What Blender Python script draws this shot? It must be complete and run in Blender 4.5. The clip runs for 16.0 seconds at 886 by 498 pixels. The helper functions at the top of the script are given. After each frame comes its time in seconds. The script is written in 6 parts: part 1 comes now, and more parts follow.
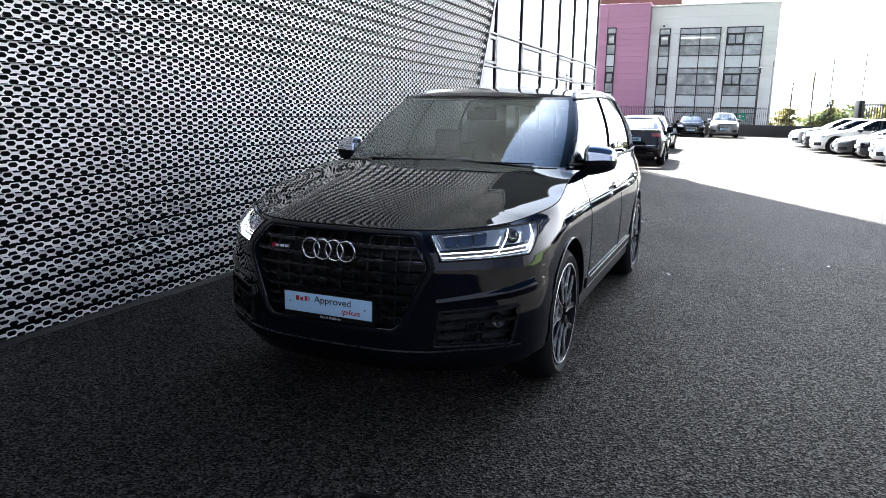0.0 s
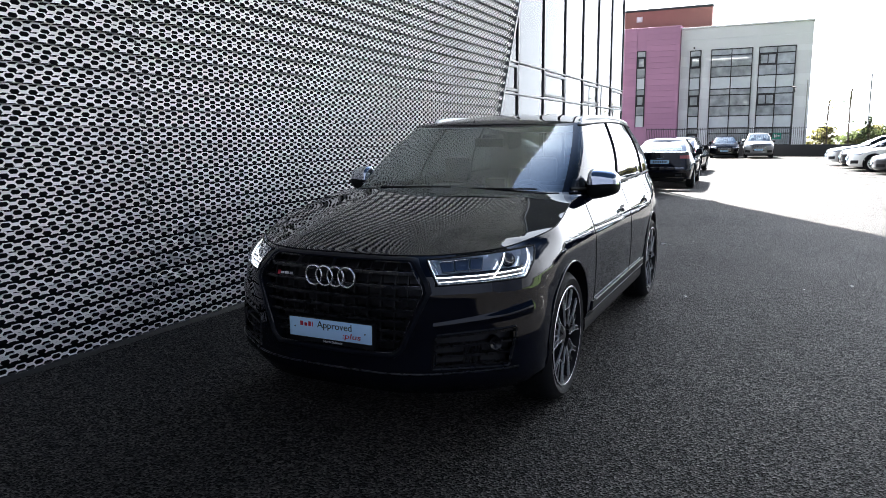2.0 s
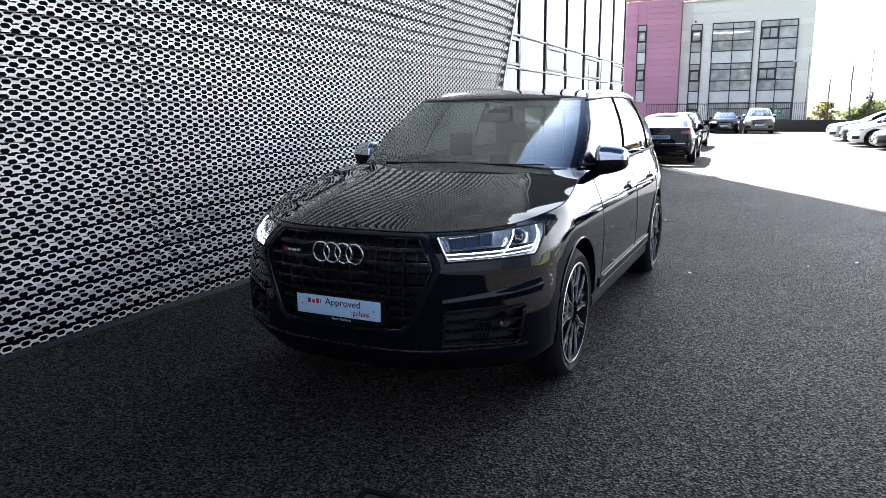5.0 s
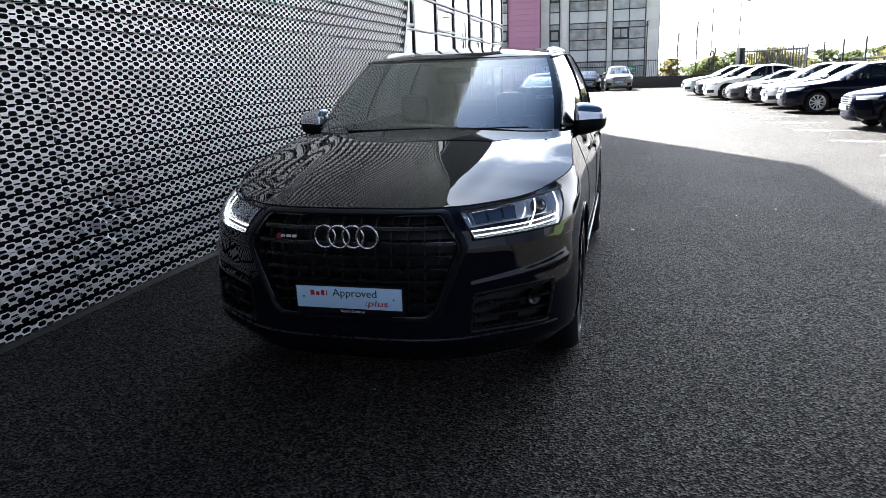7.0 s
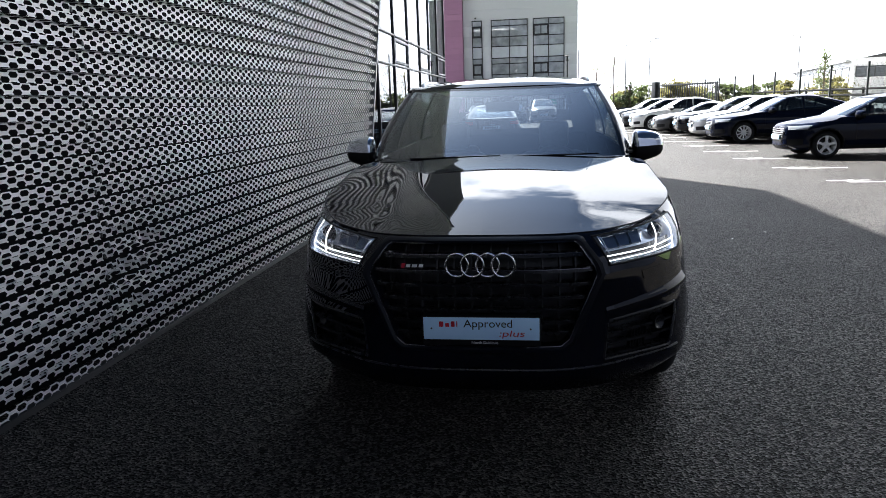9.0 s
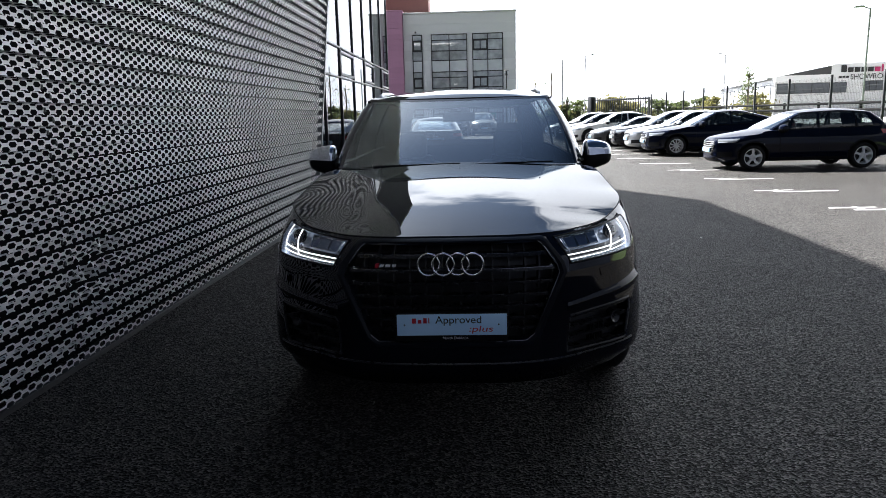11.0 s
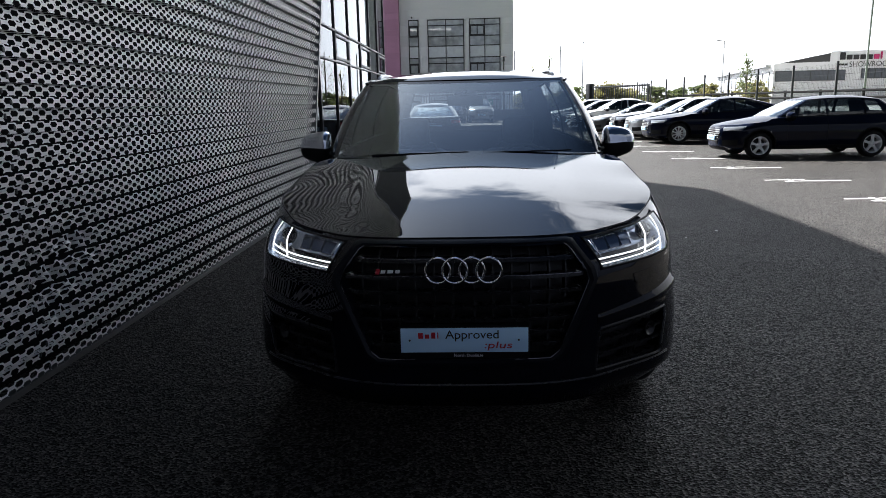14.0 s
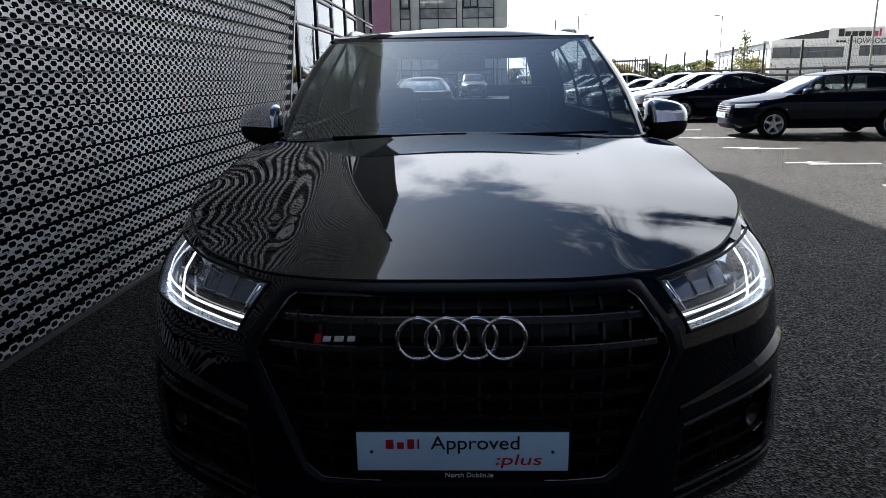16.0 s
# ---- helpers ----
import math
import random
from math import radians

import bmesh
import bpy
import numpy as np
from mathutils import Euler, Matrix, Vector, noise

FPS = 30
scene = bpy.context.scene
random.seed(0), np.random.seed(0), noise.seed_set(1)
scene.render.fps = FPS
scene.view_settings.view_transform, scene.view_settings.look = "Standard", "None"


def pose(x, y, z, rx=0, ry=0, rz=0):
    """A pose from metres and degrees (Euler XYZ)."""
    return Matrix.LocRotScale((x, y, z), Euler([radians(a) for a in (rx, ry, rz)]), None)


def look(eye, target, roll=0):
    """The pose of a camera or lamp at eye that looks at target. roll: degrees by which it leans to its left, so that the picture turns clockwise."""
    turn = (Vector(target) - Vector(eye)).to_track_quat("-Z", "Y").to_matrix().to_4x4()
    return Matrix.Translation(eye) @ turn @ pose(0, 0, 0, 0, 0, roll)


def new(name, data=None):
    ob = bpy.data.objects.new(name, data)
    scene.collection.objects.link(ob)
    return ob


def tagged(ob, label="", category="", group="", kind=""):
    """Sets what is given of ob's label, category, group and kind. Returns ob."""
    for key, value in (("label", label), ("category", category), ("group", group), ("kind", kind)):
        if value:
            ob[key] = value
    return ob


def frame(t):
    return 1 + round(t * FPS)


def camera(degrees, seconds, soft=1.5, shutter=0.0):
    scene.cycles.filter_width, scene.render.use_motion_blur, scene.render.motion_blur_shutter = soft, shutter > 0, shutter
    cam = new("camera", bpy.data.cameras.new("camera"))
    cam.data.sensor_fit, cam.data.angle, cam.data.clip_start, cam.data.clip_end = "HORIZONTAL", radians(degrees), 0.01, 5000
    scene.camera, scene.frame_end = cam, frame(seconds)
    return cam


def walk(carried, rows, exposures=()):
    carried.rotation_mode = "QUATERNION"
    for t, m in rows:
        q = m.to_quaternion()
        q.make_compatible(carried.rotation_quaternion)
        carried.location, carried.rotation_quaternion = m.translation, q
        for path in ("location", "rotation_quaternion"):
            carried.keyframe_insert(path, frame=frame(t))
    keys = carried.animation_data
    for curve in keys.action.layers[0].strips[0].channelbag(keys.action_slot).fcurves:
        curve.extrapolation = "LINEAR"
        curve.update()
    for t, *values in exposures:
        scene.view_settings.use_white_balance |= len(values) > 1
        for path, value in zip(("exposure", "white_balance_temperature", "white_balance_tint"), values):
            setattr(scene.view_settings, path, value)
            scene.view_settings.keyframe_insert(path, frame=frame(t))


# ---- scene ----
cam = camera(65.0, 16.0, soft=0.85)
PATH = [
    (0, (0.436, 0.234, 1.544), (-0.324, 2.042, 1.151), 1.0),
    (0.5, (0.503, 0.243, 1.541), (-0.297, 2.034, 1.155), 0.6),
    (1, (0.586, 0.235, 1.55), (-0.227, 2.03, 1.206), -0.4),
    (1.5, (0.632, 0.23, 1.553), (-0.213, 2.012, 1.222), -0.6),
    (2, (0.651, 0.224, 1.552), (-0.207, 2.002, 1.235), -0.5),
    (2.5, (0.653, 0.231, 1.555), (-0.217, 2.004, 1.234), -0.4),
    (3, (0.65, 0.225, 1.554), (-0.229, 1.991, 1.225), 0.3),
    (3.5, (0.654, 0.225, 1.552), (-0.234, 1.985, 1.213), -0.5),
    (5.8, (0.411, 0.232, 1.55), (-0.336, 2.036, 1.119), 0.6),
    (6, (0.288, 0.225, 1.549), (-0.37, 2.062, 1.111), -0.0),
    (6.5, (0.038, 0.257, 1.545), (-0.477, 2.134, 1.084), 0.5),
    (7, (-0.205, 0.311, 1.543), (-0.701, 2.186, 1.055), -2.0),
    (7.5, (-0.487, 0.248, 1.529), (-0.977, 2.115, 1.005), -1.5),
    (8, (-0.789, 0.143, 1.554), (-1.178, 2.054, 1.11), -1.0),
    (8.5, (-0.982, 0.182, 1.535), (-1.271, 2.11, 1.09), -1.4),
    (9, (-1.148, 0.211, 1.539), (-1.418, 2.15, 1.131), -1.9),
    (9.5, (-1.343, 0.155, 1.53), (-1.519, 2.113, 1.164), -2.5),
    (9.7, (-1.365, 0.143, 1.534), (-1.45, 2.106, 1.162), -1.2),
    (11.8, (-1.218, -0.074, 1.515), (-1.333, 1.886, 1.137), -1.4),
    (12, (-1.217, -0.095, 1.525), (-1.33, 1.869, 1.164), -1.2),
    (12.5, (-1.207, -0.106, 1.528), (-1.314, 1.863, 1.195), -1.6),
    (13, (-1.206, -0.015, 1.51), (-1.312, 1.953, 1.171), -1.2),
    (13.5, (-1.277, 0.187, 1.491), (-1.382, 2.145, 1.095), -0.6),
    (14, (-1.354, 0.473, 1.501), (-1.442, 2.428, 1.088), -1.3),
    (14.5, (-1.325, 0.816, 1.489), (-1.394, 2.776, 1.093), -0.9),
    (15, (-1.331, 1.077, 1.478), (-1.427, 3.035, 1.078), -1.4),
    (15.5, (-1.401, 1.356, 1.474), (-1.472, 3.311, 1.058), -1.1),
    (16, (-1.385, 1.603, 1.445), (-1.449, 3.543, 0.966), -0.9),
]
EXPOSURES = [(t, stops + 0.92, 6100, 10) for t, stops in ((0, 3.2), (2, 2.85), (3.5, 2.9), (6, 3.4), (6.5, 2.9), (7, 2.85), (7.5, 3.3), (8, 2.75), (8.5, 2.4), (9, 2.3), (9.5, 2.05), (12, 1.85), (12.5, 1.65), (13, 1.6), (14, 1.65), (16, 1.6))]
walk(cam, [(t, look(eye, target, roll)) for t, eye, target, roll in PATH], EXPOSURES)

# ---------------------------------------------------------------- light
SUN_AZ, SUN_EL = 29.3, 41.5          # degrees left of +y, degrees up
world = bpy.data.worlds.new("sky")
scene.world = world
world.use_nodes = True
wn, wl = world.node_tree.nodes, world.node_tree.links
wn.clear()
sky = wn.new("ShaderNodeTexSky")
sky.sky_type = "NISHITA"
sky.sun_disc = False
sky.sun_elevation, sky.sun_rotation = radians(SUN_EL), radians(-SUN_AZ)
sky.air_density, sky.dust_density, sky.ozone_density = 1.0, 1.6, 1.0
geo = wn.new("ShaderNodeTexCoord")


def wmath(op, a, c, clamp=False):
    n = wn.new("ShaderNodeMath")
    n.operation, n.use_clamp = op, clamp
    for k, x in enumerate((a, c)):
        if isinstance(x, (int, float)):
            n.inputs[k].default_value = x
        else:
            wl.new(x, n.inputs[k])
    return n.outputs[0]


# low bright cloud all round, thinning to blue overhead, and brighter towards the sun
stretch = wn.new("ShaderNodeMapping")
stretch.inputs["Scale"].default_value = (1.0, 1.0, 2.4)
clouds = wn.new("ShaderNodeTexNoise")
clouds.inputs["Scale"].default_value, clouds.inputs["Detail"].default_value = 2.6, 8.0
clouds.inputs["Roughness"].default_value = 0.6
parts_xyz = wn.new("ShaderNodeSeparateXYZ")
wl.new(geo.outputs["Generated"], stretch.inputs[0])
wl.new(stretch.outputs[0], clouds.inputs["Vector"])
wl.new(geo.outputs["Generated"], parts_xyz.inputs[0])
cover = wmath("ADD", clouds.outputs["Fac"], wmath("MULTIPLY", wmath("SUBTRACT", 0.55, parts_xyz.outputs["Z"]), 1.25))
ramp = wn.new("ShaderNodeMapRange")
ramp.interpolation_type = "SMOOTHSTEP"
ramp.inputs["From Min"].default_value, ramp.inputs["From Max"].default_value = 0.50, 0.64
wl.new(cover, ramp.inputs[0])
near = wn.new("ShaderNodeVectorMath")
near.operation = "DOT_PRODUCT"
near.inputs[1].default_value = (-math.sin(radians(SUN_AZ)), math.cos(radians(SUN_AZ)), 0.0)
wl.new(geo.outputs["Generated"], near.inputs[0])
glow = wn.new("ShaderNodeMapRange")
glow.inputs["From Min"].default_value, glow.inputs["From Max"].default_value = -0.35, 0.85
glow.inputs["To Min"].default_value, glow.inputs["To Max"].default_value = 3.1, 24.0
wl.new(near.outputs["Value"], glow.inputs[0])
white = wn.new("ShaderNodeVectorMath")
white.operation = "SCALE"
white.inputs[0].default_value = (0.985, 1.0, 1.03)
wl.new(glow.outputs[0], white.inputs["Scale"])
mixc = wn.new("ShaderNodeMix")
mixc.data_type = "RGBA"
bg = wn.new("ShaderNodeBackground")
bg.inputs["Strength"].default_value = 0.0235
wo = wn.new("ShaderNodeOutputWorld")
wl.new(ramp.outputs[0], mixc.inputs[0])
thin = wn.new("ShaderNodeVectorMath")
thin.operation = "MULTIPLY"
thin.inputs[1].default_value = (0.34, 0.39, 0.43)
wl.new(sky.outputs[0], thin.inputs[0])
halo = wn.new("ShaderNodeMapRange")
halo.interpolation_type = "SMOOTHSTEP"
halo.inputs["From Min"].default_value, halo.inputs["From Max"].default_value = 0.58, 1.0
halo.inputs["To Min"].default_value, halo.inputs["To Max"].default_value = 0.32, 2.8
round_sun = wn.new("ShaderNodeVectorMath")
round_sun.operation = "DOT_PRODUCT"
round_sun.inputs[1].default_value = (-math.sin(radians(SUN_AZ)) * math.cos(radians(SUN_EL)), math.cos(radians(SUN_AZ)) * math.cos(radians(SUN_EL)), math.sin(radians(SUN_EL)))
wl.new(geo.outputs["Generated"], round_sun.inputs[0])
wl.new(round_sun.outputs["Value"], halo.inputs[0])
haze = wn.new("ShaderNodeVectorMath")
haze.operation = "SCALE"
wl.new(thin.outputs[0], haze.inputs[0])
wl.new(halo.outputs[0], haze.inputs["Scale"])
wl.new(haze.outputs[0], mixc.inputs[6])
wl.new(white.outputs[0], mixc.inputs[7])
wl.new(mixc.outputs[2], bg.inputs[0])
wl.new(bg.outputs[0], wo.inputs[0])
sun_data = bpy.data.lights.new("sun", "SUN")
sun_data.energy, sun_data.angle, sun_data.color = 5.0, radians(0.5), (1.0, 0.95, 0.87)
sun = new("sun", sun_data)
sd = Vector((-math.sin(radians(SUN_AZ)) * math.cos(radians(SUN_EL)), math.cos(radians(SUN_AZ)) * math.cos(radians(SUN_EL)), math.sin(radians(SUN_EL))))
sun.matrix_world = look(sd * 100, (0, 0, 0))


# ---------------------------------------------------------------- materials
def material(name, color, rough=0.5, metal=0.0, coat=0.0, spec=0.5, grain=0.0, grain_scale=40.0, wear=0.0, wear_scale=3.0, bump=0.0, bump_scale=200.0, emit=None, strength=0.0, vary=0.0):
    """A surface with fine grain, large stains, bump, and a shade that varies from piece to piece."""
    m = bpy.data.materials.new(name)
    m.use_nodes = True
    n, l = m.node_tree.nodes, m.node_tree.links
    b = n["Principled BSDF"]
    b.inputs["Base Color"].default_value = (*color, 1)
    b.inputs["Roughness"].default_value = rough
    b.inputs["Metallic"].default_value = metal
    b.inputs["Specular IOR Level"].default_value = spec
    b.inputs["Coat Weight"].default_value = coat
    b.inputs["Coat Roughness"].default_value = 0.02
    if emit:
        b.inputs["Emission Color"].default_value = (*emit, 1)
        b.inputs["Emission Strength"].default_value = strength
    tc = n.new("ShaderNodeTexCoord")
    last = None

    def mult(fac, lo, hi):
        nonlocal last
        mr = n.new("ShaderNodeMapRange")
        mr.inputs["From Min"].default_value, mr.inputs["From Max"].default_value = 0.25, 0.75
        mr.inputs["To Min"].default_value, mr.inputs["To Max"].default_value = lo, hi
        l.new(fac, mr.inputs[0])
        if last is None:
            last = mr.outputs[0]
        else:
            mm = n.new("ShaderNodeMath")
            mm.operation = "MULTIPLY"
            l.new(last, mm.inputs[0])
            l.new(mr.outputs[0], mm.inputs[1])
            last = mm.outputs[0]

    def noise_tex(scale, detail=4.0):
        t = n.new("ShaderNodeTexNoise")
        t.inputs["Scale"].default_value, t.inputs["Detail"].default_value = scale, detail
        l.new(tc.outputs["Object"], t.inputs["Vector"])
        return t.outputs["Fac"]
    if grain:
        mult(noise_tex(grain_scale), 1 - grain, 1 + grain)
    if wear:
        mult(noise_tex(wear_scale, 6.0), 1 - wear, 1 + wear)
    if vary:
        oi = n.new("ShaderNodeObjectInfo")
        mult(oi.outputs["Random"], 1 - vary, 1 + vary)
    if last is not None:
        mx = n.new("ShaderNodeVectorMath")
        mx.operation = "SCALE"
        mx.inputs[0].default_value = color
        l.new(last, mx.inputs["Scale"])
        l.new(mx.outputs[0], b.inputs["Base Color"])
        rr = n.new("ShaderNodeMath")
        rr.operation = "MULTIPLY"
        rr.use_clamp = True
        rr.inputs[1].default_value = rough
        l.new(last, rr.inputs[0])
        l.new(rr.outputs[0], b.inputs["Roughness"])
    if bump:
        bp = n.new("ShaderNodeBump")
        bp.inputs["Strength"].default_value, bp.inputs["Distance"].default_value = bump, 0.01
        l.new(noise_tex(bump_scale, 3.0), bp.inputs["Height"])
        l.new(bp.outputs[0], b.inputs["Normal"])
    return m


def glass_material(name, tint, ior=1.5, rough=0.0, gloss=(1, 1, 1)):
    """A thin pane: clear through, and mirror-like by its angle."""
    m = bpy.data.materials.new(name)
    m.use_nodes = True
    n, l = m.node_tree.nodes, m.node_tree.links
    n.clear()
    out, mix, tr, gl, fr = (n.new("ShaderNode" + k) for k in ("OutputMaterial", "MixShader", "BsdfTransparent", "BsdfGlossy", "LayerWeight"))
    tr.inputs[0].default_value = (*tint, 1)
    gl.inputs["Roughness"].default_value = rough
    gl.inputs["Color"].default_value = (*gloss, 1)
    fr.inputs["Blend"].default_value = 0.5
    steep = n.new("ShaderNodeMath")
    steep.operation = "POWER"
    steep.inputs[1].default_value = 5.0
    l.new(fr.outputs["Facing"], steep.inputs[0])
    share = n.new("ShaderNodeMapRange")
    share.inputs["To Min"].default_value, share.inputs["To Max"].default_value = ((ior - 1) / (ior + 1)) ** 2, 1.0
    l.new(steep.outputs[0], share.inputs[0])
    l.new(share.outputs[0], mix.inputs[0])
    l.new(tr.outputs[0], mix.inputs[1])
    l.new(gl.outputs[0], mix.inputs[2])
    l.new(mix.outputs[0], out.inputs[0])
    return m


def asphalt_material():
    m = bpy.data.materials.new("asphalt")
    m.use_nodes = True
    n, l = m.node_tree.nodes, m.node_tree.links
    b = n["Principled BSDF"]
    tc = n.new("ShaderNodeTexCoord")
    chips = n.new("ShaderNodeTexVoronoi")
    chips.inputs["Scale"].default_value = 92.0
    big = n.new("ShaderNodeTexNoise")
    big.inputs["Scale"].default_value, big.inputs["Detail"].default_value = 0.6, 8.0
    fine = n.new("ShaderNodeTexNoise")
    fine.inputs["Scale"].default_value, fine.inputs["Detail"].default_value = 70.0, 3.0
    for t in (chips, big, fine):
        l.new(tc.outputs["Object"], t.inputs["Vector"])
    ramp = n.new("ShaderNodeValToRGB")
    ramp.color_ramp.elements[0].color, ramp.color_ramp.elements[1].color = (0.006, 0.006, 0.006, 1), (0.104, 0.096, 0.088, 1)
    for place, shade in ((0.38, 0.011), (0.66, 0.034)):
        ramp.color_ramp.elements.new(place).color = (shade, shade * 0.94, shade * 0.87, 1)
    l.new(chips.outputs["Color"], ramp.inputs[0])
    mr = n.new("ShaderNodeMapRange")
    mr.inputs["From Min"].default_value, mr.inputs["From Max"].default_value = 0.3, 0.7
    mr.inputs["To Min"].default_value, mr.inputs["To Max"].default_value = 0.75, 1.25
    l.new(big.outputs["Fac"], mr.inputs[0])
    sc = n.new("ShaderNodeVectorMath")
    sc.operation = "SCALE"
    l.new(ramp.outputs[0], sc.inputs[0])
    l.new(mr.outputs[0], sc.inputs["Scale"])
    l.new(sc.outputs[0], b.inputs["Base Color"])
    b.inputs["Roughness"].default_value = 0.6
    gloss = n.new("ShaderNodeMapRange")
    gloss.inputs["From Min"].default_value, gloss.inputs["From Max"].default_value = 0.35, 0.75
    gloss.inputs["To Min"].default_value, gloss.inputs["To Max"].default_value = 0.02, 0.13
    l.new(chips.outputs["Color"], gloss.inputs[0])
    l.new(gloss.outputs[0], b.inputs["Specular IOR Level"])
    add = n.new("ShaderNodeMath")
    add.operation = "MULTIPLY_ADD"
    add.inputs[1].default_value = 0.3
    l.new(fine.outputs["Fac"], add.inputs[0])
    l.new(chips.outputs["Distance"], add.inputs[2])
    bp = n.new("ShaderNodeBump")
    bp.inputs["Strength"].default_value, bp.inputs["Distance"].default_value = 1.0, 0.010
    l.new(add.outputs[0], bp.inputs["Height"])
    l.new(bp.outputs[0], b.inputs["Normal"])
    return m


ASPHALT = asphalt_material()
SHEET = material("perforated_aluminium", (0.85, 0.825, 0.815), 0.45, 0.05, spec=0.4, wear=0.10, wear_scale=1.2, grain=0.05, grain_scale=30)
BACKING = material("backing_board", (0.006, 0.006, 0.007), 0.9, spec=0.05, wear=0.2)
STEEL = material("galvanised_steel", (0.45, 0.46, 0.47), 0.4, 0.8, grain=0.1)
DARK_STEEL = material("dark_painted_steel", (0.02, 0.022, 0.024), 0.45, grain=0.1)
PAINT_BLACK = material("black_car_paint", (0.0012, 0.0020, 0.0065), 0.3, 0.0, coat=1.0, spec=0.0)
PLASTIC = material("black_plastic", (0.006, 0.006, 0.007), 0.6, spec=0.15, grain=0.15, grain_scale=120)
GLOSS_BLACK = material("gloss_black_trim", (0.006, 0.006, 0.007), 0.12, coat=0.5)
WHEEL_SILVER = material("silver_wheel_paint", (0.78, 0.79, 0.80), 0.35, 0.1, coat=0.3)
MACHINED = material("machined_wheel_face", (0.75, 0.76, 0.78), 0.25, 0.7)
CHROME = material("chrome", (0.85, 0.86, 0.88), 0.08, 1.0)
SATIN = material("satin_aluminium", (0.66, 0.69, 0.75), 0.10, 1.0)
RUBBER = material("tyre_rubber", (0.012, 0.012, 0.013), 0.8, spec=0.2, grain=0.2, grain_scale=80)
WINDSCREEN = glass_material("windscreen_glass", (0.84, 0.90, 0.90), 2.9, gloss=(0.94, 0.99, 1.0))
TINTED = glass_material("tinted_glass", (0.26, 0.29, 0.30), 1.8)
REAR_GLASS = glass_material("privacy_glass", (0.50, 0.53, 0.54))
CLEAR = glass_material("clear_lens", (0.9, 0.92, 0.95))
CABIN = material("cabin_trim", (0.045, 0.047, 0.05), 0.8, spec=0.2, grain=0.2)
HEADLINER = material("pale_grey_headliner", (0.42, 0.43, 0.44), 0.9, spec=0.1, grain=0.1)
DRL = material("lit_light_guide", (0.9, 0.9, 0.9), 0.3, emit=(1.0, 0.98, 0.92), strength=0.5)
PLATE_WHITE = material("plate_white", (0.52, 0.76, 1.0), 0.35, wear=0.03)
INK_RED = material("red_print", (0.45, 0.01, 0.03), 0.5)
INK_BLACK = material("black_print", (0.01, 0.01, 0.012), 0.5)
INK_WHITE = material("white_print", (0.75, 0.75, 0.75), 0.5)
TAIL_RED = material("red_lens", (0.38, 0.012, 0.018), 0.12, coat=1.0)
LAMP_SILVER = material("lamp_reflector", (0.35, 0.37, 0.42), 0.22, 1.0)
LINE_PAINT = material("white_road_paint", (0.40, 0.40, 0.39), 0.6, grain=0.15, wear=0.12, wear_scale=5)
SILVER_PAINT = material("silver_car_paint", (0.42, 0.43, 0.45), 0.3, 0.6, coat=1.0)
WHITE_PAINT = material("white_car_paint", (0.78, 0.78, 0.77), 0.3, coat=1.0)
DULL_SILVER = material("dull_silver_car_paint", (0.16, 0.165, 0.175), 0.35, 0.5, coat=1.0)
GREY_PAINT = material("grey_car_paint", (0.05, 0.053, 0.06), 0.3, 0.5, coat=1.0)
BLUE_PAINT = material("dark_blue_car_paint", (0.003, 0.0045, 0.012), 0.3, 0.0, coat=1.0, spec=0.0)
NAVY_PAINT = material("navy_black_car_paint", (0.004, 0.006, 0.016), 0.3, 0.0, coat=0.5, spec=0.0)
SHOP_GLASS = material("dark_shop_glass", (0.10, 0.11, 0.125), 0.1, spec=0.4, wear=0.15, wear_scale=0.6)
SIGN_MAGENTA = material("magenta_sign_paint", (0.42, 0.02, 0.12), 0.5)
GREY_CLAD = material("grey_cladding", (0.82, 0.84, 0.87), 0.5, wear=0.06, wear_scale=0.5, grain=0.03, vary=0.04)
PURPLE_CLAD = material("purple_cladding", (0.50, 0.26, 0.41), 0.5, wear=0.08, wear_scale=0.7, vary=0.05)
BROWN_CLAD = material("brown_cladding", (0.28, 0.13, 0.11), 0.6, wear=0.08, wear_scale=0.7, vary=0.05)
WHITE_CLAD = material("white_cladding", (0.66, 0.67, 0.69), 0.5, wear=0.05, wear_scale=0.5, grain=0.03)
FRAME_GREY = material("grey_window_frame", (0.22, 0.225, 0.23), 0.45, 0.2)
FRAME_DARK = material("dark_window_frame", (0.02, 0.021, 0.024), 0.4)
FACADE_GLASS = material("facade_glass", (0.42, 0.455, 0.48), 0.03, 0.0, coat=1.0, spec=1.0, wear=0.45, wear_scale=1.4)
SPANDREL = material("spandrel_panel", (0.68, 0.73, 0.77), 0.25, wear=0.05)
# for the added, unseen walls that darken the yard and its reflections
YARD = material("dark_shade_wall", (0.024, 0.029, 0.043), 0.7, spec=0.2, wear=0.35, wear_scale=0.15)
# grey chosen for how dark the hood mirrors the unseen upper wall
UNSEEN_UPPER = material("unseen_upper_grey", (0.085, 0.086, 0.092), 0.9, spec=0.05, wear=0.2)
LOW_WALL = material("low_wall_render", (0.05, 0.05, 0.053), 0.8, wear=0.25, wear_scale=1.5, grain=0.1)
GRASS = material("grass", (0.07, 0.11, 0.03), 0.9, grain=0.3, grain_scale=8, wear=0.3, wear_scale=0.6)
BARK = material("bark", (0.10, 0.08, 0.06), 0.9, grain=0.3, grain_scale=20)


